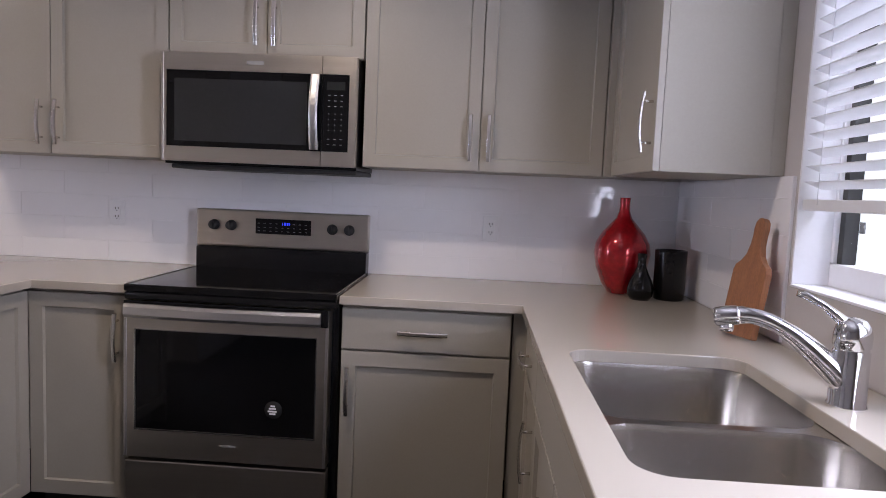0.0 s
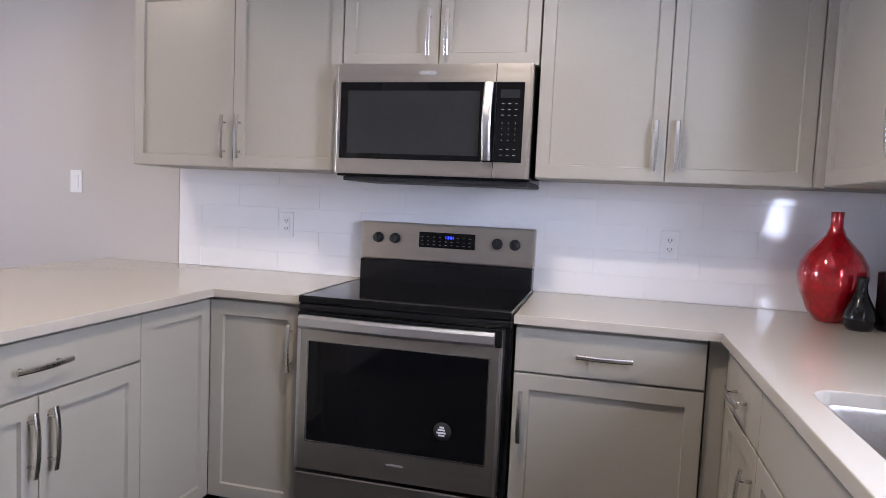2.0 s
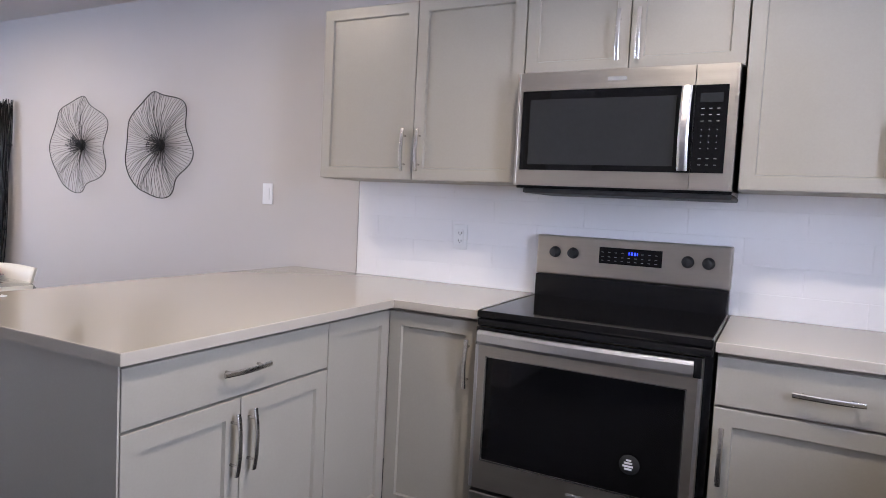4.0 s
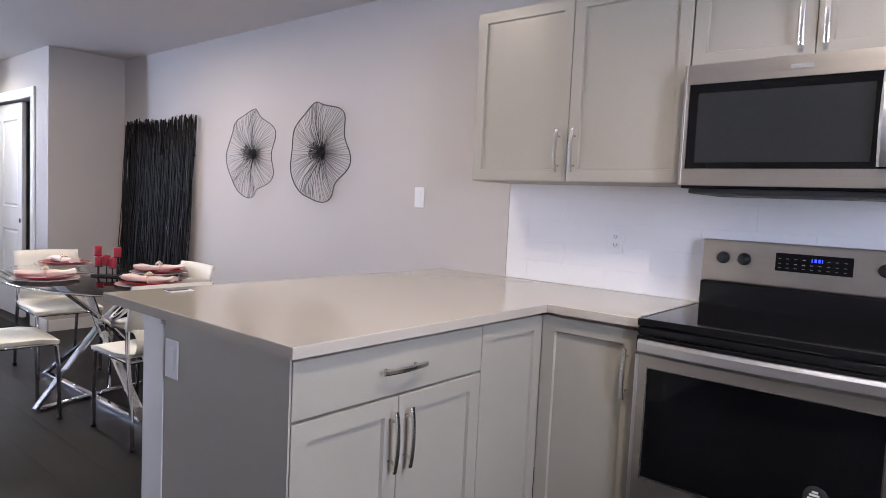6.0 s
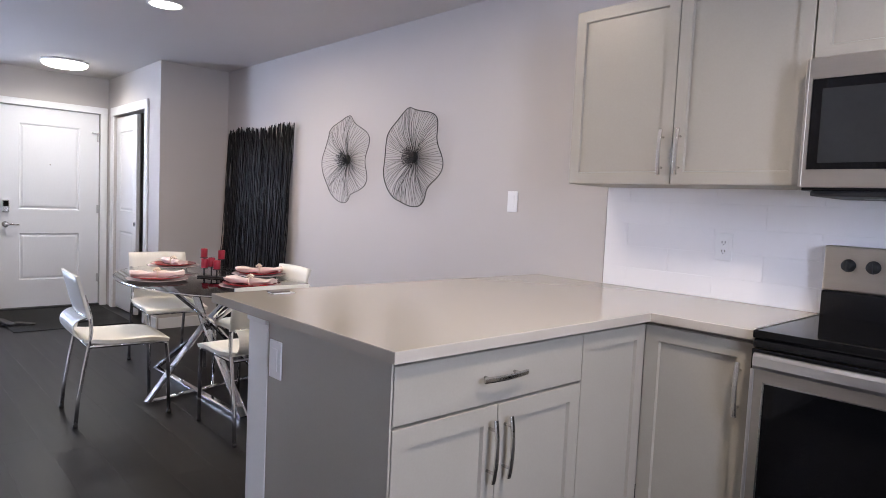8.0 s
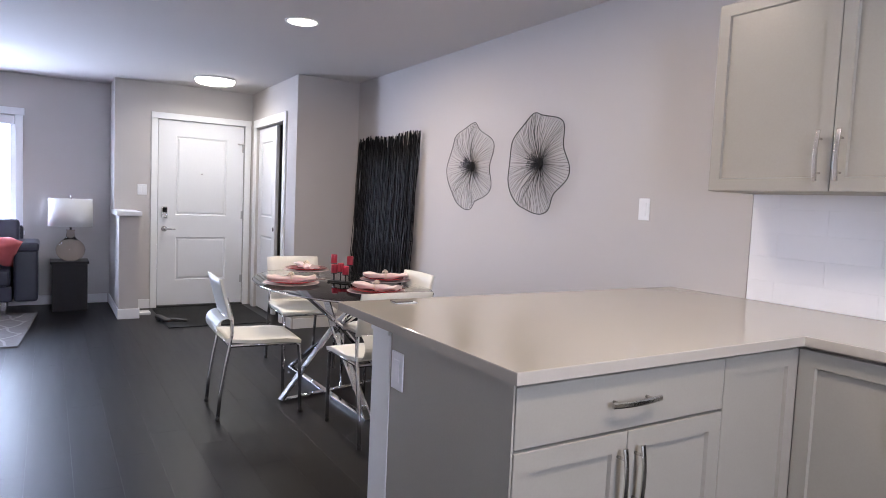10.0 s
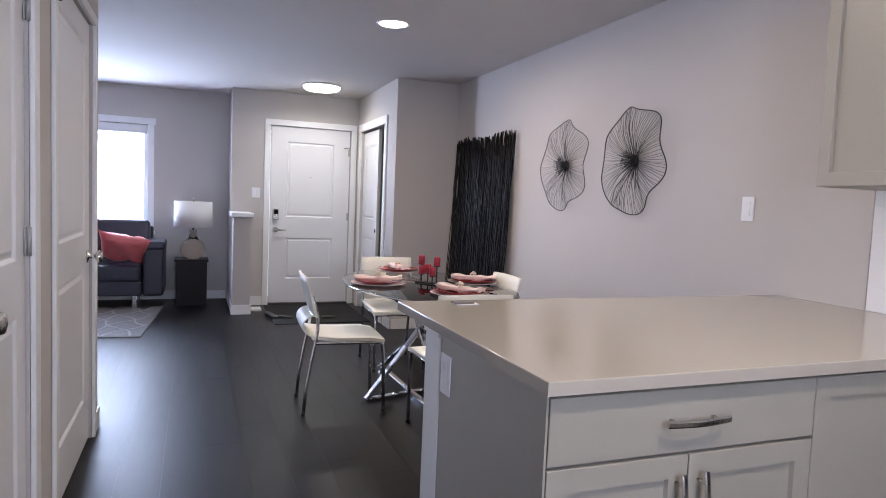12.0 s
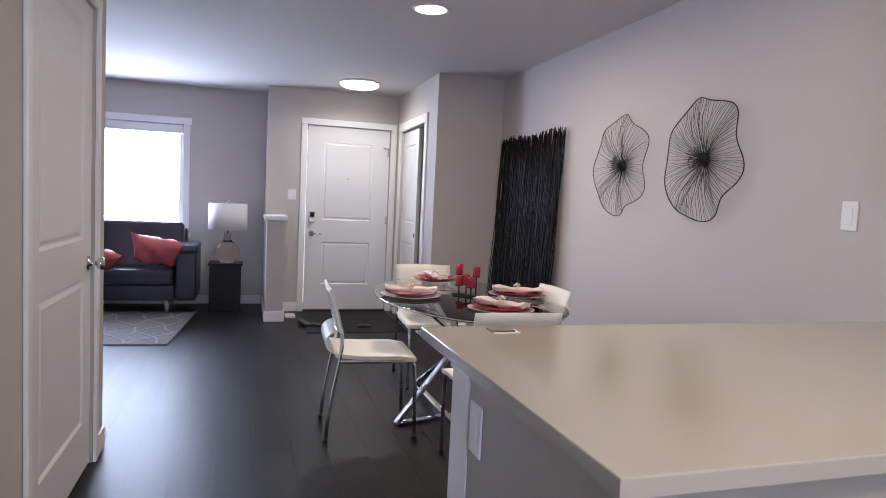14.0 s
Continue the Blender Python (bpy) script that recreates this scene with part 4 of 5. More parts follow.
# ---- chairs ----
def chair():
    """A low-backed chair on chrome tubes, at the origin, facing +y."""
    c = thing("dining_chair", "white leatherette dining chair on chrome tube legs", "chair", (0, 0, 0), "chairs round the glass table")
    s = bmesh.new()
    nx, ny = 8, 10
    rows = []
    for j in range(ny + 1):
        v = -1 + 2 * j / ny
        row = []
        for i in range(nx + 1):
            u = -1 + 2 * i / nx
            wdt = 0.212 - 0.010 * (v < -0.5)
            z = 0.452 + 0.010 * (1 - u * u) * 0.4 + (0.016 * max(0, -v) ** 2) - 0.014 * max(0, v - 0.6) / 0.4 - 0.012 * (1 - u * u) * (1 - v * v)
            row.append((u * wdt, v * 0.215, z))
        rows.append(row)
    topv = [[s.verts.new(p) for p in r] for r in rows]
    botv = [[s.verts.new((p[0] * 0.985, p[1] * 0.985, p[2] - 0.020)) for p in r] for r in rows]
    for j in range(ny):
        for i in range(nx):
            s.faces.new((topv[j][i], topv[j][i + 1], topv[j + 1][i + 1], topv[j + 1][i])).smooth = True
            s.faces.new((botv[j][i], botv[j + 1][i], botv[j + 1][i + 1], botv[j][i + 1])).smooth = True
    for j in range(ny):
        s.faces.new((topv[j][0], topv[j + 1][0], botv[j + 1][0], botv[j][0]))
        s.faces.new((topv[j][nx], botv[j][nx], botv[j + 1][nx], topv[j + 1][nx]))
    for i in range(nx):
        s.faces.new((topv[0][i], botv[0][i], botv[0][i + 1], topv[0][i + 1]))
        s.faces.new((topv[ny][i], topv[ny][i + 1], botv[ny][i + 1], botv[ny][i]))
    part("seat", s, M_LEATHER, c)
    b = bmesh.new()
    back = []
    n = 9
    for j in range(6):
        v = j / 5
        back.append([(-0.205 + 0.41 * i / n, -0.188 - 0.058 * v - 0.010 * math.sin(math.pi * i / n), 0.575 + 0.226 * v + 0.004 * math.sin(math.pi * i / n) * v) for i in range(n + 1)])
    fr = [[b.verts.new((x, y + 0.007, z)) for x, y, z in r] for r in back]
    bk = [[b.verts.new((x, y - 0.007, z)) for x, y, z in r] for r in back]
    for j in range(5):
        for i in range(n):
            b.faces.new((fr[j][i], fr[j + 1][i], fr[j + 1][i + 1], fr[j][i + 1])).smooth = True
            b.faces.new((bk[j][i], bk[j][i + 1], bk[j + 1][i + 1], bk[j + 1][i])).smooth = True
        b.faces.new((fr[j][0], bk[j][0], bk[j + 1][0], fr[j + 1][0]))
        b.faces.new((fr[j][n], fr[j + 1][n], bk[j + 1][n], bk[j][n]))
    for i in range(n):
        b.faces.new((fr[0][i], fr[0][i + 1], bk[0][i + 1], bk[0][i]))
        b.faces.new((fr[5][i], bk[5][i], bk[5][i + 1], fr[5][i + 1]))
    part("backrest", b, M_LEATHER, c)
    for sgn in (-1, 1):
        x = sgn * 0.192
        lg = bmesh.new()
        tube(lg, [(x, -0.250, 0), (x, -0.238, 0.15), (x, -0.214, 0.30), (x, -0.190, 0.425), (x, -0.178, 0.50), (x, -0.182, 0.58), (x, -0.215, 0.70)], 0.0105, 10)
        part("rear_leg", lg, M_CHROME, c)
        fl = bmesh.new()
        tube(fl, [(x, 0.222, 0), (x, 0.214, 0.30), (x, 0.205, 0.405), (x, 0.190, 0.420)], 0.0105, 10)
        part("front_leg", fl, M_CHROME, c)
        rl = bmesh.new()
        tube(rl, [(x, 0.200, 0.418), (x, -0.19, 0.424)], 0.0105, 10)
        part("side_rail", rl, M_CHROME, c)
        for y in (-0.250, 0.222):
            part("foot_cap", lathe([(0, 0), (0.0125, 0), (0.0125, 0.018), (0, 0.018)], 10, (x, y, 0)), M_MATTEBLACK, c)
    for y, z in ((0.195, 0.412), (-0.186, 0.418)):
        cr = bmesh.new()
        tube(cr, [(-0.186, y, z), (0.186, y, z)], 0.009, 8)
        part("cross_rail", cr, M_CHROME, c)
    st = bmesh.new()
    pts = []
    for k in range(13):
        a = radians(88 + 176 * k / 12)
        pts.append((0, -0.196 + 0.066 * math.cos(a), 0.520 + 0.060 * math.sin(a)))
    tube(st, pts, 0, 8, flat=(0.183, 0.0045), up=(0, 0.3, 1))
    part("back_strap", st, M_LEATHER, c, "white leather band curling from back to seat")
    hoop = bmesh.new()
    tube(hoop, [(-0.192, -0.180, 0.582), (-0.15, -0.200, 0.58), (0, -0.208, 0.58), (0.15, -0.200, 0.58), (0.192, -0.180, 0.582)], 0.008, 8)
    part("back_rail", hoop, M_CHROME, c)
    return c


c1 = chair()
copy_thing(c1, pose(-2.838, -1.085, 0, 0, 0, 89))
copy_thing(c1, pose(-4.38, -0.985, 0, 0, 0, -91))
copy_thing(c1, pose(-3.43, -0.742, 0, 0, 0, 179))
c1.matrix_basis = pose(-3.49, -1.57, 0, 0, 0, -2.5)


# ---- place settings ----
def setting_plates(x, y, turn):
    g = "place settings on the glass table"
    ch = solid("charger_plate", lathe([(0, 0), (0.09, 0), (0.10, 0.003), (0.150, 0.009), (0.172, 0.015), (0.175, 0.017), (0.170, 0.018), (0.12, 0.011), (0.09, 0.006), (0, 0.006)], 48), M_CHARGER, "pale blush charger plate with a raised rim", "plate", g)
    ch.matrix_basis = pose(x, y, TZ + 0.0005)
    rp = solid("dinner_plate", lathe([(0, 0), (0.080, 0), (0.090, 0.003), (0.135, 0.014), (0.151, 0.022), (0.153, 0.024), (0.149, 0.025), (0.112, 0.014), (0.085, 0.008), (0, 0.007)], 48), M_PLATERED, "glossy red dinner plate on a charger", "plate", g)
    rp.matrix_basis = pose(x, y, TZ + 0.0085)
    # folded napkin: two fanned halves gathered through a ring
    nb = bmesh.new()
    L, seg, around = 0.150, 16, 14
    rings = []
    for i in range(seg + 1):
        u = -1 + 2 * i / seg
        w = 0.014 + 0.034 * abs(u) ** 0.8 + 0.006 * math.sin(4 * u + turn)
        h = 0.012 + 0.008 * (1 - abs(u)) + 0.004 * math.sin(7 * u)
        ring = []
        for k in range(around):
            a = 2 * math.pi * k / around
            fold = 1 + 0.34 * math.sin(5 * a + 3 * u + turn) * abs(u) ** 0.7
            ring.append(nb.verts.new((u * L, w * math.cos(a) * fold, h * math.sin(a) * fold + 0.012 * abs(u) ** 2)))
        rings.append(ring)
    for a, c in zip(rings, rings[1:]):
        for k in range(around):
            nb.faces.new((a[k], a[(k + 1) % around], c[(k + 1) % around], c[k])).smooth = True
    nb.faces.new(rings[0][::-1])
    nb.faces.new(rings[-1])
    t = thing("napkin", "blush linen napkin gathered in a rosette ring", "napkin", (0, 0, 0), g)
    part("cloth", nb, M_NAPKIN, t)
    rb = bmesh.new()
    tube(rb, [(0.0, 0.024 * math.cos(a), 0.004 + 0.024 * math.sin(a)) for a in [2 * math.pi * k / 16 for k in range(16)]], 0.004, 6, closed=True)
    part("ring", rb, M_ROSE, t)
    ro = bmesh.new()
    for k in range(13):
        a, r = k * 2.4, 0.004 + 0.0014 * k
        b = bmesh.new()
        bmesh.ops.create_icosphere(b, subdivisions=1, radius=0.009)
        b.transform(pose(r * math.cos(a), r * math.sin(a), 0.040 - 0.0011 * k, 40 * math.sin(a), 30 * math.cos(a), 0) @ Matrix.Diagonal((1, 1, 0.55, 1)))
        absorb(ro, b)
    part("rosette", ro, M_ROSE, t, "cream rosette")
    t.matrix_basis = pose(x, y, TZ + 0.0385, 0, 0, turn)


setting_plates(-3.575, -1.335, 76)
setting_plates(-4.27, -0.99, 2)
setting_plates(-3.60, -0.665, 72)
setting_plates(-3.09, -0.975, 34)

# candles
CX, CY = -3.607, -0.99
hold = thing("candle_holder", "black metal stand for five candles on the table", "candle holder", (CX, CY, TZ))
part("base_bar", place(cube((-0.083, -0.030, 0.0005), (0.083, 0.030, 0.012), 0.003), pose(CX, CY, TZ, 0, 0, 36)), M_MATTEBLACK, hold)
for du, dv, h in ((-0.062, 0.012, 0.122), (0.0, 0.0, 0.068), (0.062, 0.012, 0.118), (-0.040, -0.016, 0.060), (0.050, -0.020, 0.055)):
    dx, dy = 0.81 * du - 0.58 * dv, 0.58 * du + 0.81 * dv
    b = bmesh.new()
    tube(b, [(CX + dx, CY + dy, TZ + 0.011), (CX + dx, CY + dy, TZ + h)], 0.0045, 8)
    part("stem", b, M_MATTEBLACK, hold)
    part("cup", lathe([(0, h - 0.002), (0.022, h), (0.024, h + 0.004), (0.0215, h + 0.005), (0, h + 0.004)], 20, (CX + dx, CY + dy, TZ)), M_MATTEBLACK, hold)
    ca = thing("candle", "short red pillar candle in a black cup", "candle", (CX + dx, CY + dy, TZ + h + 0.005), "red candles on the stand")
    part("wax", lathe([(0, 0), (0.020, 0), (0.0215, 0.002), (0.0215, 0.052), (0.019, 0.056), (0.012, 0.053), (0, 0.052)], 24, (CX + dx, CY + dy, TZ + h + 0.0055)), M_CANDLE, ca)
    b = bmesh.new()
    tube(b, [(CX + dx, CY + dy, TZ + h + 0.057), (CX + dx + 0.001, CY + dy, TZ + h + 0.066)], 0.0012, 5)
    part("wick", b, M_SLOT, ca)


# ---- wire flowers ----
def wire_flower(cx, cz, rx, rz, seed, wires, turns, gauge):
    rnd = random.Random(seed)
    t = thing("wire_flower", "dark wire flower wall sculpture with wavy rim", "wall art", (cx, -0.005, cz), "pair of wire flowers")
    t0, t1 = turns

    def rim(a):
        k = 1 - 0.052 * math.cos(6 * (a - t0)) - 0.030 * math.cos(2 * (a - t1))
        return Vector((cx + rx * k * math.cos(a), -0.040 - 0.016 * math.sin(6 * (a - t0) + 1), cz + rz * k * math.sin(a)))

    b = bmesh.new()
    tube(b, [rim(2 * math.pi * i / 120) for i in range(120)], gauge * 2.6, 6, closed=True)
    part("rim", b, M_WIRE, t, "dark outer wire")
    hub = Vector((cx, -0.020, cz))
    for i in range(wires):
        a = 2 * math.pi * (i + rnd.uniform(-0.3, 0.3)) / wires
        e_ = rim(a)
        ca = a + rnd.uniform(-0.15, 0.15)
        s_ = hub + Vector((0.02 * math.cos(ca), 0, 0.02 * math.sin(ca)))
        bend = rnd.uniform(-0.045, 0.045)
        pts = []
        for k in range(8):
            u = k / 7
            p = s_.lerp(e_, u)
            side = Vector((-math.sin(a), 0, math.cos(a)))
            p += side * bend * 0.25 * math.sin(math.pi * u) * (0.6 + 0.4 * math.sin(9 * u + i))
            p.y -= 0.026 * math.sin(math.pi * u * 0.9) ** 1.5 + 0.004 * math.sin(12 * u + i)
            pts.append(p)
        w = bmesh.new()
        tube(w, pts, gauge, 4, cap=False)
        part("petal_wire", w, M_WIRE, t)
    part("hub", place(lathe([(0, 0.024), (0.018, 0.020), (0.034, 0.008), (0.036, 0)], 20), pose(cx, -0.012, cz, 90)), M_MATTEBLACK, t, "dark flower centre")
    for i in range(46):
        a, r = i * 2.399, 0.058 * math.sqrt(i / 46)
        p0 = hub + Vector((0.4 * r * math.cos(a), -0.012, 0.4 * r * math.sin(a)))
        p1 = hub + Vector((1.05 * r * math.cos(a), -0.058 - rnd.uniform(0, 0.024) + 0.25 * r, 1.05 * r * math.sin(a)))
        w = bmesh.new()
        tube(w, [p0, p1], 0.0012, 4)
        bb = bmesh.new()
        bmesh.ops.create_icosphere(bb, subdivisions=1, radius=0.0042)
        bb.transform(Matrix.Translation(p1))
        absorb(w, bb)
        part("stamen", w, M_MATTEBLACK, t)


wire_flower(-2.808, 1.552, 0.285, 0.310, 3, 108, (radians(15), radians(135)), 0.00115)
wire_flower(-3.563, 1.552, 0.284, 0.305, 8, 104, (radians(55), radians(110)), 0.0009)

# ---- twig screen leaning in the corner ----
screen = thing("twig_screen", "tall black twig screen leaning in the dining corner", "screen", (-4.85, -0.1, 0))
rnd = random.Random(5)
for i in range(200):
    u = i / 199
    layer = i % 3
    x0 = -5.535 + 1.13 * u + rnd.uniform(-0.012, 0.012)
    x1 = x0 + rnd.uniform(-0.025, 0.03) + 0.035 + 0.06 * u
    h = 1.845 + rnd.uniform(-0.03, 0.025) + 0.01 * math.sin(9 * u)
    yb, yt = -0.095 - 0.012 * layer, -0.028 - 0.012 * layer
    pts, n = [], 9
    f1, f2 = rnd.uniform(0, 6), rnd.uniform(4, 9)
    for k in range(n):
        v = k / (n - 1)
        pts.append((x0 + (x1 - x0) * v + 0.017 * math.sin(f2 * v + f1), yb + (yt - yb) * v + 0.007 * math.sin(f2 * v + f1 + 1), 0.002 + h * v))
    r0 = rnd.uniform(0.0035, 0.0085)
    b = bmesh.new()
    tube(b, pts, [r0 * (1.05 - 0.45 * k / (n - 1)) for k in range(n)], 5)
    part("twig", b, M_STICK, screen)
for z in (0.30, 0.95, 1.55):
    y = -0.095 + 0.067 * z / 1.85 - 0.042
    b = bmesh.new()
    tube(b, [(-5.54 + 0.02 * z, y + 0.05, z), (-4.40 + 0.05 * z, y + 0.05, z)], 0.004, 5)
    part("binding_wire", b, M_STICK, screen)
part("backing_mesh", place(cube((-5.49, -0.004, 0.02), (-4.41, 0.0, 1.76)), pose(0, -0.080, 0, -2.0, 0, 0)), M_STICK, screen, "black woven backing")

# ---- entry ----
solid("door_mat", cube((-7.17, -1.68, -0.0055), (-6.03, -0.72, 0.008), 0.004), M_MAT, "black rubber mat before the front door", "mat")


def shoe(m):
    t = thing("shoe", "dark grey low shoe lying by the mat", "shoe", (0, 0, 0), "shoes by the mat")
    lo = []
    for sx, w, h in ((-0.135, 0.020, 0.045), (-0.125, 0.032, 0.068), (-0.08, 0.036, 0.072), (-0.03, 0.034, 0.066), (0.02, 0.040, 0.052), (0.08, 0.044, 0.040), (0.12, 0.036, 0.032), (0.14, 0.018, 0.024)):
        lo.append([Vector((sx, w * math.cos(2 * math.pi * k / 12), 0.014 + h * 0.5 + h * 0.5 * math.sin(2 * math.pi * k / 12))) for k in range(12)])
    b = loft(lo)
    b.faces.new([v for v in list(b.verts)[:12]][::-1])
    part("upper", b, M_SHOE, t)
    part("sole", place(slab([[(0.045 * math.cos(a) * (1 - 0.12 * math.cos(2 * a)) * 3.2, 0.045 * math.sin(a)) for a in [2 * math.pi * k / 24 for k in range(24)]]], 0.0005, 0.016), pose(0, 0, 0)), M_MATTEBLACK, t, "black sole")
    t.matrix_basis = m @ Matrix.Diagonal((0.78, 0.78, 0.62, 1))
    return t


SHRINK = Matrix.Diagonal((0.78, 0.78, 0.62, 1))
s1 = shoe(pose(-6.40, -1.68, 0.0085, 0, 0, 25))
copy_thing(s1, pose(-6.33, -1.55, 0.0085, 0, 0, 70) @ SHRINK)
copy_thing(s1, pose(-6.26, -1.11, 0.0085, 0, 0, 110) @ SHRINK)
solid("small_box", cube((-6.985, -1.838, -0.0055), (-6.82, -1.735, 0.022), 0.004), M_PLASTIC, "small white plastic box on the floor", "box")

# ceiling lights
# The fitting over the peninsula is added for its light only.
for dx, dy, watts in DOWNLIGHTS_AND_FILL:
    t = thing("downlight", "round recessed ceiling downlight switched on, from a row with an added one", "ceiling light", (dx, dy, CEIL), "recessed downlights")
    part("trim_ring", lathe([(0.094, 0.0), (0.097, -0.006), (0.108, -0.005), (0.112, -0.001), (0.112, 0.0)], 40, (dx, dy, CEIL - 0.0005)), M_TRIM, t, "white trim ring")
    part("lens", lathe([(0, -0.010), (0.06, -0.008), (0.092, -0.003), (0.094, 0.0)], 40, (dx, dy, CEIL - 0.0005)), M_LIT, t, "lit lens")
fm = thing("flush_light", "round flush-mount ceiling light glowing over the entry", "ceiling light", (-6.52, -1.20, CEIL))
part("diffuser", lathe([(0, -0.062), (0.10, -0.060), (0.155, -0.053), (0.182, -0.04), (0.19, -0.026), (0.19, -0.018)], 48, (-6.52, -1.20, CEIL)), M_LIT, fm, "frosted lit diffuser")
part("pan", lathe([(0.19, -0.0175), (0.198, -0.017), (0.198, -0.001), (0, -0.001)], 48, (-6.52, -1.20, CEIL)), M_TRIM, fm, "white ceiling pan")

# ---- living room ----
sofa = thing("sofa", "dark navy leather sofa under the bright window", "sofa", (-7.30, -3.65, 0))
part("base", cube((-7.60, -4.60, 0.15), (-7.00, -2.935, 0.305), 0.02), M_SOFA, sofa)
for y0, y1 in ((-4.475, -3.75), (-3.68, -2.945)):
    part("seat_cushion", cube((-7.44, y0, 0.305), (-6.96, y1, 0.475), 0.045, seg=4), M_SOFA, sofa)
    part("back_cushion", place(cube((-0.10, y0, 0), (0.10, y1 + 0.06, 0.50), 0.05, seg=4), pose(-7.43, 0, 0.43, 0, -8, 0)), M_SOFA, sofa)
part("back_frame", cube((-7.715, -4.60, 0.15), (-7.54, -2.86, 0.86), 0.03, seg=3), M_SOFA, sofa)
for y0, y1 in ((-4.79, -4.60), (-2.925, -2.725)):
    part("armrest", cube((-7.68, y0, 0.15), (-7.00, y1, 0.665), 0.035, seg=4), M_SOFA, sofa)
    part("arm_pad", cube((-7.56, y0 - 0.035, 0.635), (-6.97, y1 + 0.012, 0.728), 0.040, seg=4), M_SOFA, sofa)
for y in (-3.01, -4.55):
    for x in (-7.12, -7.62):
        part("leg", cube((x - 0.02, y - 0.02, 0.012 if x > -7.3 else 0), (x + 0.02, y + 0.02, 0.152), 0.003), M_CHROME, sofa, "short metal leg")


def cushion(m, label):
    b = bmesh.new()
    n = 12
    vs = {}
    for sgn in (1, -1):
        for i in range(n + 1):
            for j in range(n + 1):
                u, v = -1 + 2 * i / n, -1 + 2 * j / n
                edge = abs(u) == 1 or abs(v) == 1
                if edge and sgn < 0:
                    vs[sgn, i, j] = vs[1, i, j]
                    continue
                pinch = 1 - 0.10 * (u * u * (1 - v * v) + v * v * (1 - u * u)) * 0.9
                th = 0.075 * ((1 - u ** 4) * (1 - v ** 4)) ** 0.6
                wr = (0.014 * math.sin(6 * u + 4 * v) + 0.010 * math.sin(11 * u - 7 * v + 1)) * (1 - u * u)
                vs[sgn, i, j] = b.verts.new(((0.235 + 0.02 * v) * u * pinch, sgn * (th + (0 if edge else wr)), 0.19 + 0.175 * v * pinch + 0.015 * math.sin(3 * u)))
    for sgn in (1, -1):
        for i in range(n):
            for j in range(n):
                q = [vs[sgn, i, j], vs[sgn, i + 1, j], vs[sgn, i + 1, j + 1], vs[sgn, i, j + 1]]
                b.faces.new(q if sgn < 0 else q[::-1]).smooth = True
    ob = solid("throw_pillow", b, M_PILLOW, label, "pillow", "coral pillows on the sofa")
    ob.matrix_basis = m


cushion(pose(-7.14, -3.13, 0.50, 34, 12, 84), "coral satin throw pillow slumped against the sofa arm")
cushion(pose(-7.14, -3.76, 0.41, 40, 16, 98), "coral satin throw pillow on the dark sofa")

st_ = thing("side_table", "dark espresso wood cube side table beside the sofa", "side table", (-7.40, -2.45, 0))
part("box", cube((-7.56, -2.61, 0), (-7.24, -2.29, 0.488), 0.004), M_DARKWOOD, st_)
part("top", cube((-7.575, -2.625, 0.489), (-7.225, -2.275, 0.515), 0.004), M_DARKWOOD, st_)
LX, LY = -7.40, -2.44
lamp = thing("table_lamp", "smoky clear glass table lamp with white drum shade", "lamp", (LX, LY, 0.515))
part("base", lathe([(0, 0), (0.075, 0), (0.08, 0.008), (0.105, 0.025), (0.130, 0.065), (0.137, 0.11), (0.126, 0.155), (0.095, 0.195), (0.055, 0.225), (0.040, 0.250), (0.036, 0.30), (0.040, 0.318), (0, 0.318)], 40, (LX, LY, 0.5155)), M_LAMPGLASS, lamp, "smoky brown see-through glass body")
part("stem", lathe([(0, 0.315), (0.010, 0.315), (0.010, 0.64), (0.006, 0.645), (0.009, 0.66), (0.006, 0.675), (0, 0.676)], 14, (LX, LY, 0.5155)), M_HANDLE, lamp)
part("shade", lathe([(0.203, 0.355), (0.205, 0.355), (0.200, 0.640), (0.198, 0.640), (0.203, 0.355)], 48, (LX, LY, 0.5155)), M_SHADE, lamp, "white linen drum shade")
b = bmesh.new()
for k in range(3):
    a = 2 * math.pi * k / 3
    tube(b, [(LX, LY, 1.148), (LX + 0.199 * math.cos(a), LY + 0.199 * math.sin(a), 1.148)], 0.002, 5)
part("spider", b, M_HANDLE, lamp)

rug = thing("rug", "grey pile rug with pale trellis lines by the sofa", "rug", (-6.4, -3.7, 0))
part("field", cube((-7.25, -5.0, -0.0055), (-5.70, -2.73, 0.012), 0.005), M_RUG, rug)
rr = random.Random(2)
for k in range(-2, 9):
    for sg in (-1, 1):
        b = bmesh.new()
        pts = []
        for i in range(40):
            v = i / 39
            x = -7.22 + 1.49 * v
            y = -5.0 + 0.28 * k * 1.0 + 0.28 * (v * 2.9 if sg > 0 else 2.9 - v * 2.9) + 0.035 * math.sin(v * 18 + k)
            if -4.98 < y < -2.76:
                pts.append((x, y, 0.0125))
        if len(pts) > 3:
            tube(b, pts, 0, 4, flat=(0.010, 0.0012))
            part("trellis_line", b, M_RUGLINE, rug)

rug.matrix_basis = pose(-6.4, -3.76, 0, 0, 0, -4.2)

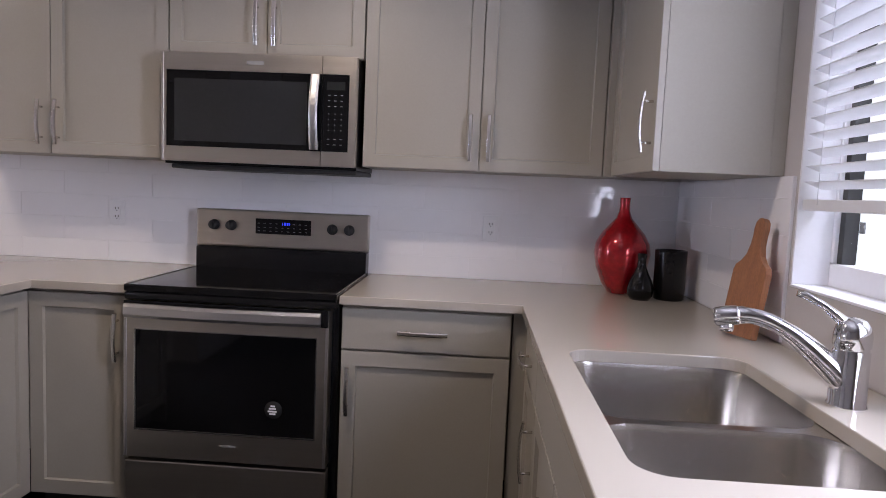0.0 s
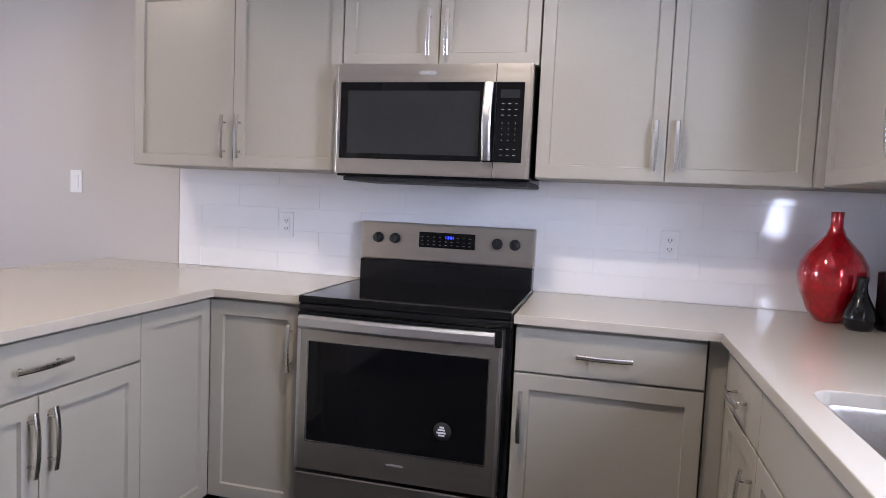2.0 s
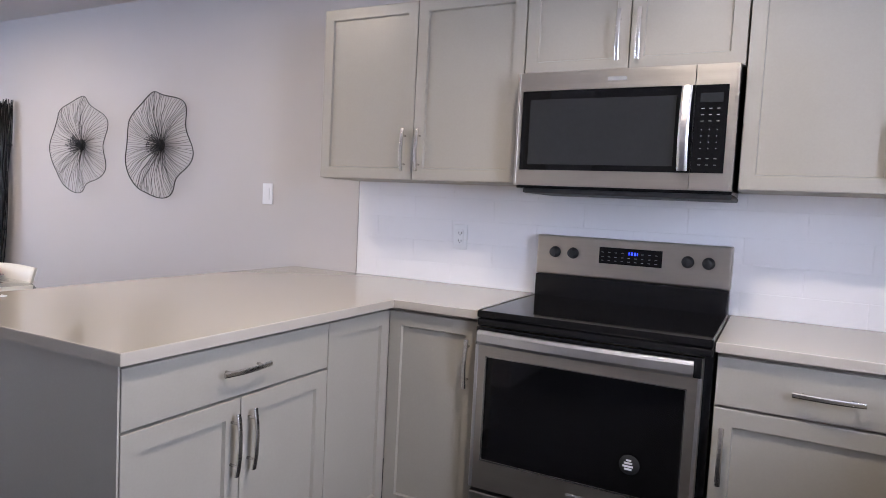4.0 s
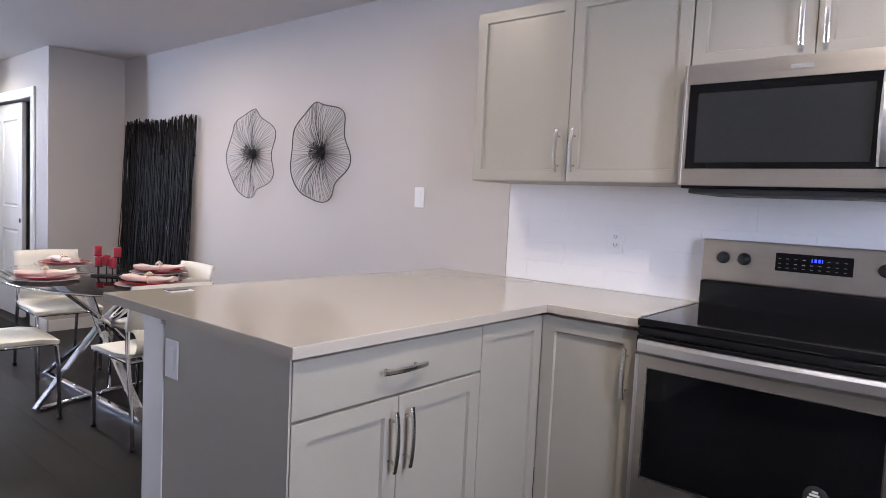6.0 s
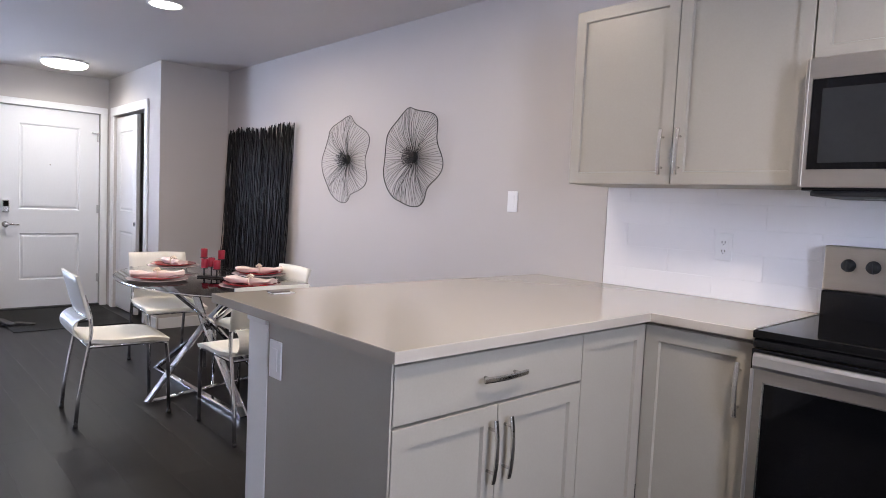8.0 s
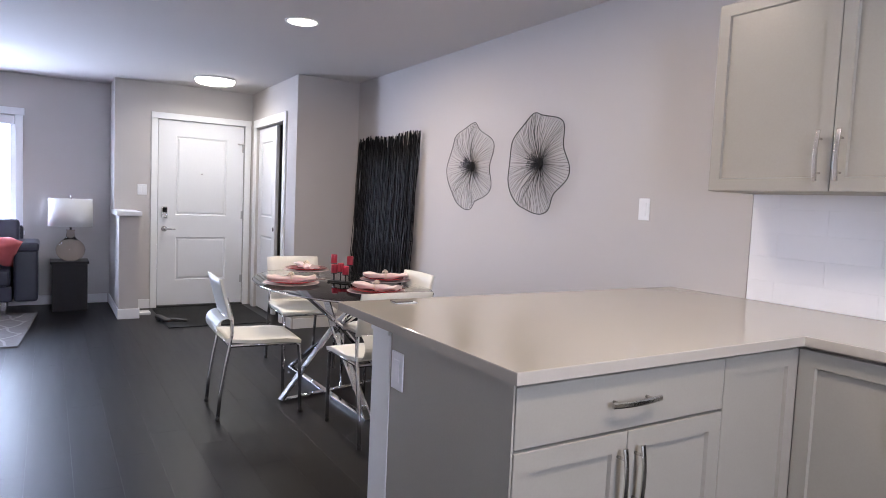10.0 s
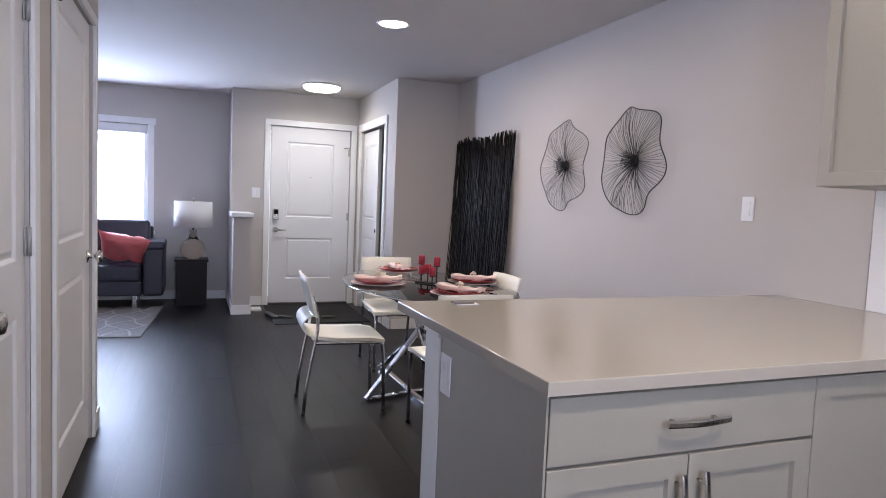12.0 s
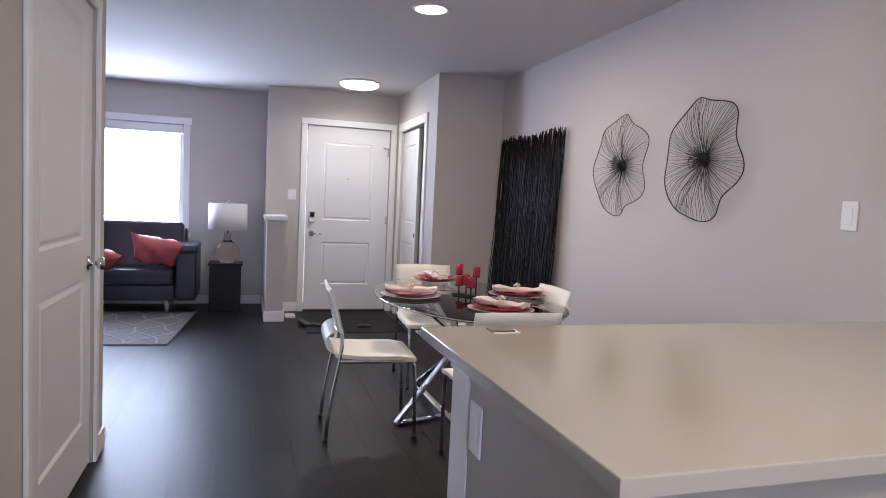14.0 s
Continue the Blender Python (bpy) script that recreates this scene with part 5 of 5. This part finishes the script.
# ---- tile backsplash: 102 x 406 mm tiles in running bond ----
def backsplash(name, label, m, x0, x1, phase, z1=1.3775):
    t = thing(name, label, "backsplash", m.translation, kind="structure")
    part("grout", place(cube((x0, -0.0090, CT1 + 0.0005), (x1, -0.0005, z1)), m), M_GROUT, t)
    J, H, L = 0.0015, 0.1025, 0.4095
    row, z = 0, 0.9055
    made = {}
    while z < z1 - 0.01:
        zz, zb = min(z + H - J, z1), max(z, CT1 + 0.001)
        x = phase + (0 if row % 2 == 0 else L / 2)
        while x > x0:
            x -= L
        while x < x1 - 0.005:
            a, b_ = max(x, x0), min(x + L - J, x1)
            if b_ - a > 0.008:
                key = (round(b_ - a, 4), round(zz - zb, 4))
                if key not in made:
                    tb = cube((0, -0.010, 0), (key[0], -0.0083, key[1]), 0.0006, seg=1)
                    made[key] = mesh("tile", tb, M_TILE)
                ob = new("tile", made[key])
                ob.parent = t
                ob.matrix_basis = t.matrix_basis.inverted() @ m @ pose(a, -random.uniform(0.0002, 0.0008), zb, random.uniform(-0.4, 0.4), 0, random.uniform(-0.12, 0.12))
            x += L
        z += H
        row += 1
    return t


backsplash("tile_backsplash", "glossy white running bond tile behind the range", pose(0, 0, 0), -1.348, EAST - 0.0105, 0.411)
backsplash("tile_backsplash", "glossy white running bond tile beside the window", pose(EAST, -0.011, 0, 0, 0, -90), 0.0, 1.01, 0.2)
part("edge_trim", cube((-1.352, -0.011, CT1 + 0.0005), (-1.3485, -0.0005, 1.3775)), M_HANDLE, bpy.data.objects["tile_backsplash"], "slim metal tile edge")

# ---- floor planks ----
PW, PL, GAP = 0.182, 1.22, 0.0006
plank_me = {}
rp_ = random.Random(11)
ny = int((0 - SOUTH) / PW) + 1
for j in range(ny):
    y = 0 - (j + 1) * PW
    x = WEST - rp_.uniform(0, PL)
    while x < EAST:
        a, b_ = max(x, WEST), min(x + PL, EAST)
        key = round(b_ - a, 3)
        in_room = not (y + PW < -4.2 and a > BLOCK + 0.1) and not (a > BLOCK and b_ < -1.1 and y + PW < FRONT - 0.12)
        if key > 0.02 and in_room:
            if key not in plank_me:
                plank_me[key] = mesh("plank", cube((0, 0, -0.0055), (key - GAP, PW - GAP, 0.0)), M_PLANK)
            ob = new("plank", plank_me[key])
            ob.parent = floor
            ob.matrix_basis = Matrix.Translation((a, y, 0))
        x += PL
